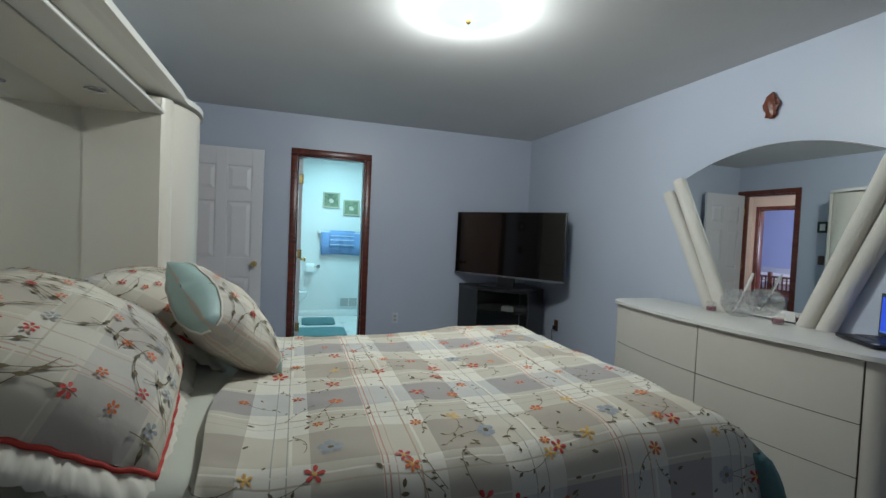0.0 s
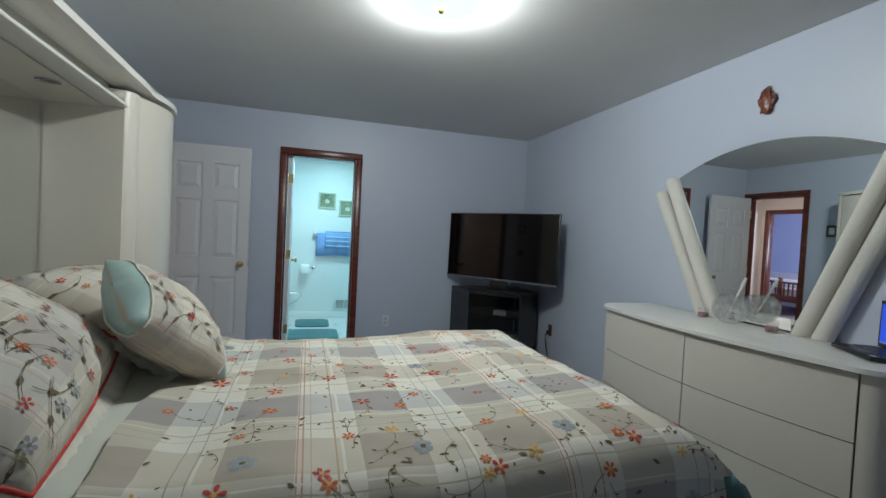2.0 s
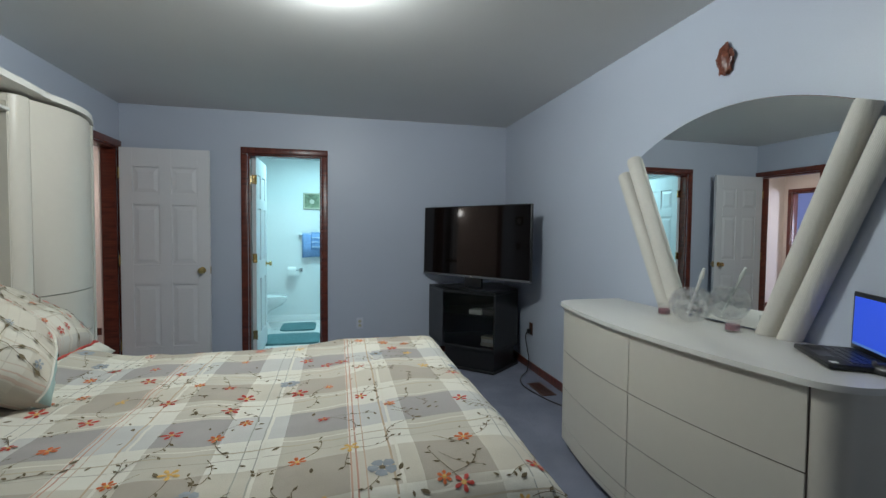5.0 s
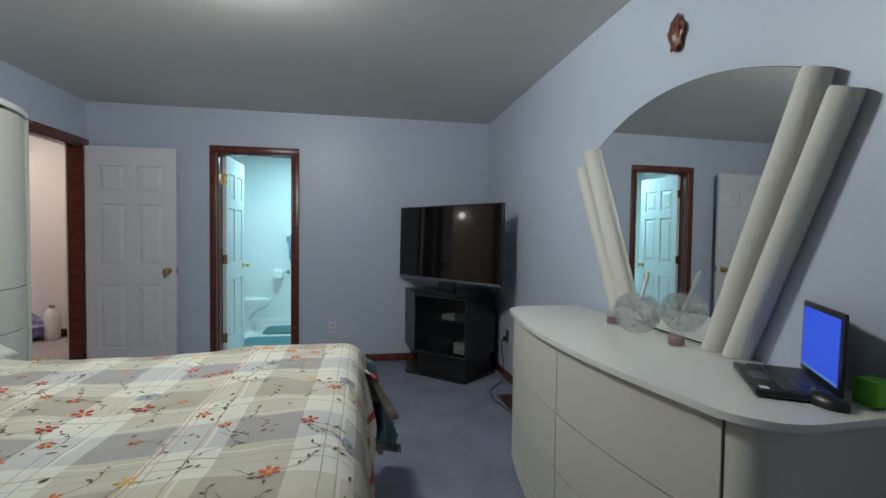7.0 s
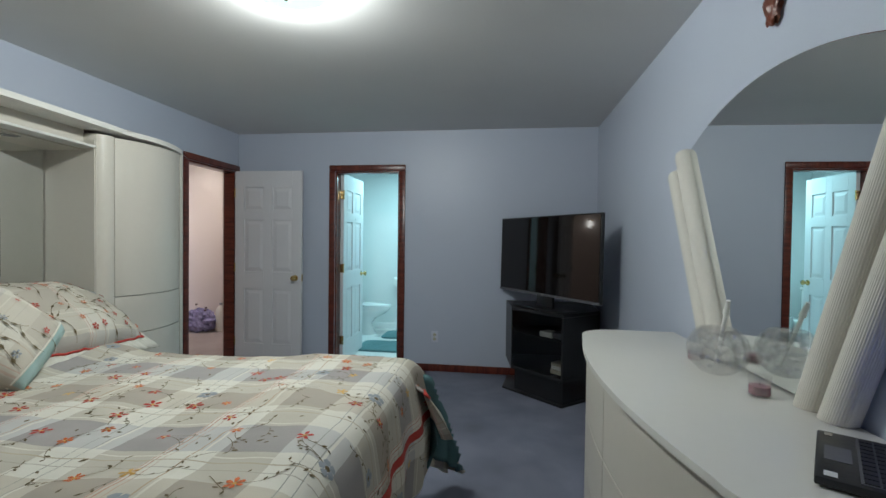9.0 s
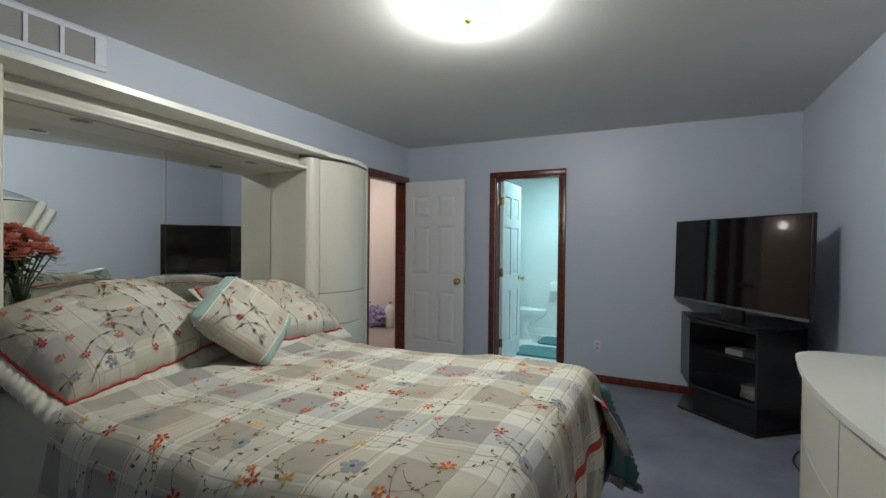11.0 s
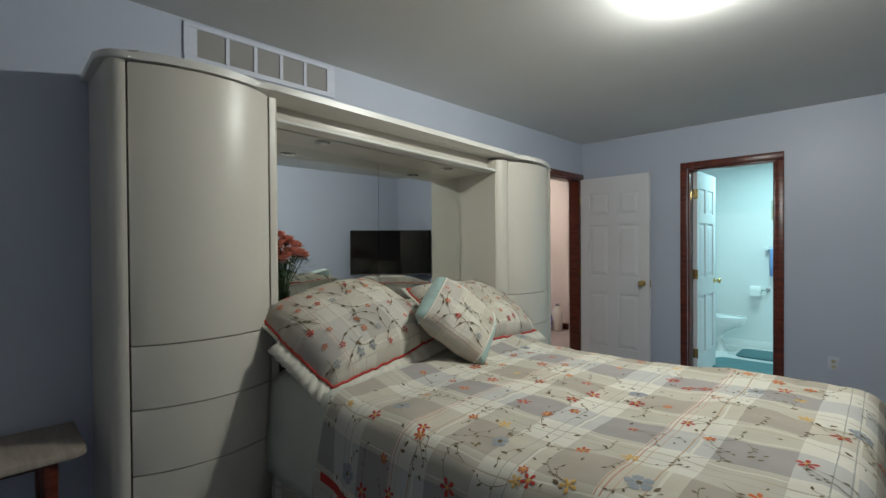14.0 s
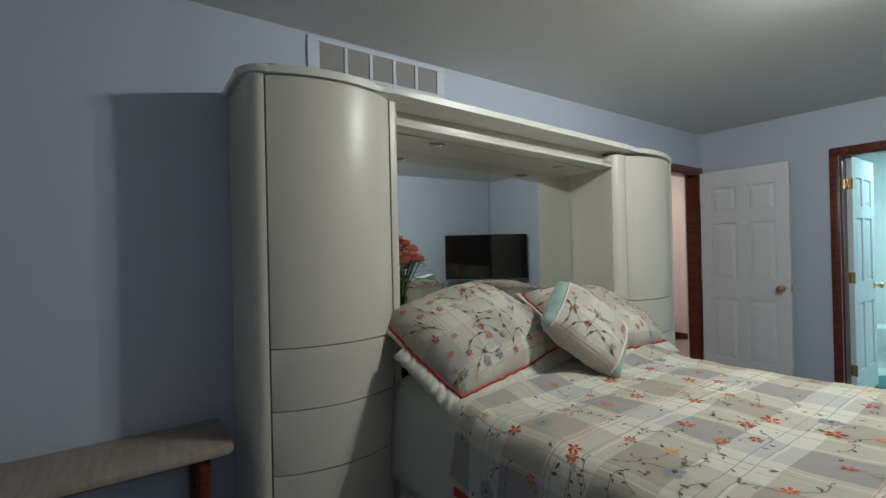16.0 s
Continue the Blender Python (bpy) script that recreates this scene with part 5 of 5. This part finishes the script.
# ---- flowers in the wardrobe recess ----
VX, VY, VZ = -0.69, 1.345, 0.925
vase = thing("flower_vase", VX, VY, VZ, "green glass vase with salmon artificial flowers", "vase")
part("vase", lathe([(0.0, 0.001), (0.036, 0.001), (0.042, 0.03), (0.032, 0.11), (0.038, 0.16), (0.034, 0.16), (0.028, 0.11), (0.036, 0.03), (0.0, 0.01)], 24, Matrix.Translation((VX, VY, VZ)), close=True), M_VASE, vase, "slim green glass vase")
rg = random.Random(3)
bmS, bmL = bmesh.new(), bmesh.new()
for i in range(34):
    a, r = rg.random() * 6.28, 0.115 * math.sqrt(rg.random())
    h = 0.47 - 8.0 * r * r - rg.uniform(0.0, 0.05)
    fx, fy, fz = VX + min(r * math.cos(a), 0.115), VY + r * math.sin(a), VZ + h
    fx, fy = max(fx, XL + 0.09), max(fy, T2 + 0.05)
    tube([(VX, VY, VZ + 0.05), (VX + (fx - VX) * 0.35, VY + (fy - VY) * 0.35, VZ + h * 0.6), (fx, fy, fz - 0.01)], 0.0025, 6, bmS)
    bm = bmesh.new()
    for ring, (n, rad, tilt) in enumerate(((7, 0.036, -0.35), (7, 0.040, 0.15), (6, 0.036, 0.65), (5, 0.028, 1.1))):
        for k in range(n):
            b = 2 * math.pi * k / n + ring * 0.5 + i
            d, s = Vector((math.cos(b), math.sin(b), 0)), Vector((-math.sin(b), math.cos(b), 0))
            up = Vector((0, 0, 1))
            c = Vector((fx, fy, fz))
            tip = d * rad * math.cos(tilt) + up * rad * math.sin(tilt)
            vs = [bm.verts.new(c + p) for p in (Vector((0, 0, 0)), tip * 0.55 + s * rad * 0.42, tip + s * rad * 0.25 + up * 0.004, tip - s * rad * 0.25 + up * 0.004, tip * 0.55 - s * rad * 0.42)]
            bm.faces.new(vs)
    part("flower", bm, M_SALMON, vase, "salmon pink bloom", smooth=0)
for i in range(170):
    a, r, h = rg.random() * 6.28, rg.uniform(0.02, 0.13), rg.uniform(0.22, 0.36)
    c = Vector((min(max(VX + r * math.cos(a), XL + 0.09), VX + 0.13), max(VY + r * math.sin(a), T2 + 0.05), VZ + h))
    d = Vector((math.cos(a), math.sin(a), rg.uniform(-0.5, 0.3))).normalized()
    s = d.cross(Vector((0, 0, 1))).normalized()
    l = rg.uniform(0.04, 0.07)
    vs = [bmL.verts.new(p) for p in (c, c + d * l * 0.5 + s * l * 0.25, c + d * l, c + d * l * 0.5 - s * l * 0.25)]
    bmL.faces.new(vs)
part("stems", bmS, M_STEM, vase)
part("leaves", bmL, M_LEAF, vase, smooth=0)

# ---- bathroom fittings ----
toilet = thing("toilet", -0.05, 6.62, 0, "white porcelain toilet with the lid closed", "toilet")
TY = 6.62


def oval(cx, rx_front, rx_back, ry, n=36):
    return [(cx + (rx_front if math.cos(a) > 0 else rx_back) * math.cos(a), TY + ry * math.sin(a)) for a in (2 * math.pi * i / n for i in range(n))]


bm = bmesh.new()
rings = []
for z, cx, rf, rb, ry in ((0.0, 0.08, 0.15, 0.24, 0.105), (0.03, 0.08, 0.13, 0.24, 0.10), (0.15, 0.08, 0.075, 0.22, 0.085), (0.23, 0.09, 0.13, 0.22, 0.115), (0.30, 0.11, 0.25, 0.24, 0.165), (0.37, 0.12, 0.305, 0.25, 0.185), (0.385, 0.12, 0.30, 0.25, 0.183)):
    rings.append([bm.verts.new((x, y, z)) for x, y in oval(cx, rf, rb, ry)])
for p, q in zip(rings, rings[1:]):
    for i in range(36):
        bm.faces.new((p[i], p[(i + 1) % 36], q[(i + 1) % 36], q[i]))
bm.faces.new(rings[0]), bm.faces.new(rings[-1])
part("bowl", bm, M_PORC, toilet, smooth=60)
part("seat", prism(oval(0.12, 0.31, 0.25, 0.19), 0.387, 0.405, 0.006), M_PORC, toilet)
part("lid", prism(oval(0.12, 0.305, 0.25, 0.186), 0.4065, 0.425, 0.007), M_PORC, toilet)
part("tank", box(BATH_L + 0.012, BATH_L + 0.21, TY - 0.23, TY + 0.23, 0.38, 0.74, 0.02, seg=3), M_PORC, toilet)
part("tank_lid", box(BATH_L + 0.008, BATH_L + 0.222, TY - 0.24, TY + 0.24, 0.741, 0.775, 0.01, seg=3), M_PORC, toilet)
part("neck", box(BATH_L + 0.10, -0.13, TY - 0.10, TY + 0.10, 0.18, 0.383, 0.03, seg=3), M_PORC, toilet)


def bath_mat(x0, x1, y0, y1, label):
    r = 0.07
    pts = []
    for cx, cy, a0 in ((x1 - r, y1 - r, 0), (x0 + r, y1 - r, 90), (x0 + r, y0 + r, 180), (x1 - r, y0 + r, 270)):
        pts += [(cx + r * math.cos(radians(a0 + 15 * k)), cy + r * math.sin(radians(a0 + 15 * k))) for k in range(7)]
    return tagged(part("bath_mat", prism(pts, 0.001, 0.022, 0.008), M_MAT), label, "bath mat", "teal bath mats")


bath_mat(0.36, 0.80, 6.34, 6.80, "teal tufted bath mat in front of the toilet")
bath_mat(0.24, 0.88, 5.62, 6.14, "teal tufted bath mat on the white tiles")
for x0, z0 in ((0.61, 1.60), (0.905, 1.505)):
    p = thing("framed_print", x0, BATH_F, z0, "small framed olive print on the bathroom wall", "picture", "bathroom prints")
    x1, z1 = x0 + 0.243, z0 + 0.235
    bm = bmesh.new()
    w = 0.022
    box(x0, x1, BATH_F - 0.022, BATH_F - 0.001, z0, z0 + w, 0.002, bm), box(x0, x1, BATH_F - 0.022, BATH_F - 0.001, z1 - w, z1, 0.002, bm)
    box(x0, x0 + w, BATH_F - 0.022, BATH_F - 0.001, z0 + w, z1 - w, 0.002, bm), box(x1 - w, x1, BATH_F - 0.022, BATH_F - 0.001, z0 + w, z1 - w, 0.002, bm)
    part("frame", bm, M_FRAME, p)
    part("mount", box(x0 + w, x1 - w, BATH_F - 0.010, BATH_F - 0.002, z0 + w, z1 - w), M_ART, p)
    part("motif", ball(x0 + 0.12, BATH_F - 0.010, z0 + 0.11, 0.035, 0.003, 0.03, 12, None, 0.4), M_BOOK, p)
bar = thing("towel_bar", 0.9, BATH_F, 1.25, "white ceramic towel bar on the bathroom wall", "towel bar")
for x in (0.575, 1.225):
    part("bracket", box(x - 0.02, x + 0.02, BATH_F - 0.075, BATH_F - 0.001, 1.225, 1.27, 0.006), M_PORC, bar)
part("rod", tube([(0.594, BATH_F - 0.055, 1.247), (1.206, BATH_F - 0.055, 1.247)], 0.009, 12), M_PORC, bar)
towel = thing("towel", 0.9, BATH_F - 0.055, 1.1, "folded blue patterned towel over the bar", "towel")


def towel_sheet(x0, x1, lo, push, steps=26):
    bm = bmesh.new()
    rows = []
    for i in range(steps + 1):
        x = x0 + (x1 - x0) * i / steps
        w = 0.005 * math.sin(x * 46) + 0.004 * math.sin(x * 17 + 1)
        prof = [(BATH_F - 0.072 - push + w, lo + 0.008 * math.sin(x * 9)), (BATH_F - 0.072 - push + w * 0.6, (lo + 1.24) / 2), (BATH_F - 0.071 - push + w * 0.2, 1.235), (BATH_F - 0.055, 1.2625 + push), (BATH_F - 0.040 + push * 0.4, 1.235), (BATH_F - 0.038 + push * 0.4, lo + 0.06)]
        rows.append([bm.verts.new((x, y, z)) for y, z in prof])
    for a, b in zip(rows, rows[1:]):
        for k in range(5):
            bm.faces.new((a[k], b[k], b[k + 1], a[k + 1]))
    return bm


b1 = part("bath_towel", towel_sheet(0.60, 1.20, 0.92, 0.0), M_TOWEL, towel, smooth=180)
b1.modifiers.new("thickness", "SOLIDIFY").thickness = 0.006
b2 = part("hand_towel", towel_sheet(0.72, 1.08, 1.02, 0.012), M_TOWEL, towel, smooth=180)
b2.modifiers.new("thickness", "SOLIDIFY").thickness = 0.005
for z in (1.06, 1.13, 1.19):
    part("woven_band", box(0.73, 1.07, BATH_F - 0.100, BATH_F - 0.096, z, z + 0.012, 0.001), M_TOWELBAND, towel, "pale woven band")
tp = thing("toilet_paper_holder", 0.48, BATH_F, 0.74, "white paper roll on a chrome wall holder", "paper holder")
part("roll", lathe([(0.018, -0.055), (0.05, -0.055), (0.05, 0.055), (0.018, 0.055)], 28, Matrix.Translation((0.46, BATH_F - 0.065, 0.735)) @ Matrix.Rotation(radians(90), 4, "Y"), close=True), M_PAPER, tp, "white paper roll")
part("sheet", box(0.407, 0.513, BATH_F - 0.118, BATH_F - 0.1155, 0.66, 0.735), M_PAPER, tp)
part("arm", tube([(0.40, BATH_F - 0.065, 0.735), (0.56, BATH_F - 0.065, 0.735), (0.575, BATH_F - 0.05, 0.735), (0.575, BATH_F - 0.002, 0.735)], 0.007, 10), M_STEEL, tp)
part("wall_plate", box(0.555, 0.60, BATH_F - 0.012, BATH_F - 0.001, 0.71, 0.76, 0.003), M_STEEL, tp)
gv = thing("wall_register", 1.035, BATH_F, 0.2, "white bathroom wall register with grey slots", "vent")
part("frame", box(0.90, 1.17, BATH_F - 0.012, BATH_F - 0.0145 + 0.0005, 0.131, 0.275, 0.0), M_PORC, gv)
for a, b in ((0.915, 1.03), (1.042, 1.155)):
    g = part("grille", box(a, b, BATH_F - 0.0165, BATH_F - 0.0147, 0.145, 0.262), M_VENT, gv)
    for k in range(7):
        part("slat", box(a + 0.002, b - 0.002, BATH_F - 0.020, BATH_F - 0.0168, 0.15 + k * 0.016, 0.156 + k * 0.016), M_PLASTIC, g, smooth=0)

# ---- the hall and the far room ----
# assumed, unseen sconce, added to put a bright spot on the television screen
sc = thing("wall_sconce", HALL_X, 5.08, 1.85, "assumed small lit wall sconce in the hall, added for the television's reflection", "wall lamp")
part("back_plate", box(HALL_X + 0.001, HALL_X + 0.015, 5.03, 5.13, 1.76, 1.94, 0.004), M_BRASS, sc)
part("shade", ball(HALL_X + 0.08, 5.08, 1.85, 0.062, 0.062, 0.075, 20), M_HALLGLASS, sc, "lit white glass shade")

bag = thing("plastic_bag", -2.25, 6.33, 0, "purple and white printed plastic bag of bottles on the hall floor", "bag")
bm = ball(-2.27, 6.33, 0.15, 0.24, 0.17, 0.16, 22, None, 0.35, 12)
for v in bm.verts:
    v.co.z = max(v.co.z, 0.002)
part("bag_film", bm, M_BAG, bag, smooth=0)
for dx, dy, h in ((-0.06, 0.0, 0.38), (0.06, 0.04, 0.33), (0.11, -0.05, 0.31)):
    bt = part("bottle", lathe([(0.0, 0.12), (0.035, 0.12), (0.036, h - 0.10), (0.013, h - 0.03), (0.013, h)], 16, Matrix.Translation((-2.27 + dx, 6.33 + dy, 0))), M_GLASS, bag)
    part("cap", lathe([(0.0155, h - 0.012), (0.0155, h + 0.008), (0.0, h + 0.009)], 14, Matrix.Translation((-2.27 + dx, 6.33 + dy, 0))), M_BROWN, bt)
jug = thing("plastic_jug", -1.99, 6.40, 0, "white plastic jug standing beside the bag in the hall", "jug")
part("jug", lathe([(0.0, 0.001), (0.075, 0.001), (0.08, 0.02), (0.08, 0.26), (0.06, 0.33), (0.024, 0.365), (0.024, 0.385), (0.0, 0.385)], 24, Matrix.Translation((-1.99, 6.40, 0)), close=True), M_PLASTIC, jug, smooth=60)
part("cap", lathe([(0.027, 0.37), (0.027, 0.40), (0.0, 0.401)], 16, Matrix.Translation((-1.99, 6.40, 0))), M_BLUEGREY, jug, "blue screw cap")

fb = thing("far_bed", -5.3, 6.9, 0, "cherry wood bed with white bedding in the far room", "bed")
part("mattress", box(-6.35, -4.62, 6.10, 7.75, 0.30, 0.52, 0.05, seg=3), M_PAPER, fb)
part("blanket", box(-5.6, -4.60, 6.08, 7.77, 0.521, 0.58, 0.03, seg=3), M_PORC, fb)
part("rolled_quilt", tube([(-4.95, 6.15, 0.66), (-4.93, 6.9, 0.665), (-4.95, 7.7, 0.66)], 0.075, 14), M_PAPER, fb, "white rolled quilt")
part("side_rail", box(-6.3, -4.58, 6.03, 6.07, 0.24, 0.40, 0.006), M_CHERRY, fb)
fbd = part("footboard", box(-4.56, -4.52, 6.02, 7.83, 0.28, 0.42, 0.006), M_CHERRY, fb)
part("top_rail", box(-4.565, -4.515, 6.02, 7.83, 0.66, 0.70, 0.008), M_CHERRY, fbd)
for y in (6.05, 6.92, 7.80):
    part("post", box(-4.575, -4.505, y - 0.035, y + 0.035, 0.0, 0.78, 0.008), M_CHERRY, fbd)
for i in range(20):
    y = 6.13 + i * 0.0865
    part("slat", box(-4.548, -4.532, y, y + 0.025, 0.4205, 0.6595), M_CHERRY, fbd, smooth=0)
sh = thing("low_shelf", -6.45, 7.3, 0, "low white shelf with bedding against the violet wall", "shelf")
part("carcass", box(-6.59, -6.40, 6.3, 8.6, 0.0, 0.80, 0.006), M_DOOR, sh)
fp = thing("framed_picture", -6.6, 7.55, 1.7, "small dark framed picture on the violet wall", "picture")
part("frame", box(-6.599, -6.575, 7.40, 7.68, 1.53, 1.86, 0.006), M_LEAF, fp)
part("print", box(-6.574, -6.570, 7.44, 7.64, 1.58, 1.81), M_PAPER, fp)

# ---- bathroom floor tiles ----
me = None
for i in range(8):
    for j in range(7):
        x, y = BATH_L + 0.005 + 0.298 * i, YF + 0.065 + 0.290 * j
        if me is None:
            ob = part("tile", box(0, 0.292, 0, 0.284, -0.0038, 0.0, 0.0012, seg=1), M_TILE, bath_floor, smooth=0)
            me = ob.data
        else:
            ob = new("tile", me)
            ob.parent = bath_floor
        ob.matrix_basis = pose(x, y, 0)
        ob.matrix_parent_inverse = Matrix()
me = None
for i in range(1, 8, 2):
    for j in range(1, 7, 2):
        x, y = BATH_L + 0.002 + 0.298 * i, YF + 0.062 + 0.290 * j
        if me is None:
            ob = part("inset_tile", prism([(0.045, 0), (0, 0.045), (-0.045, 0), (0, -0.045)], 0.0003, 0.0022), M_TILEDARK, bath_floor, smooth=0)
            me = ob.data
        else:
            ob = new("inset_tile", me)
            ob.parent = bath_floor
        ob.matrix_basis = pose(x, y, 0)
        ob.matrix_parent_inverse = Matrix()
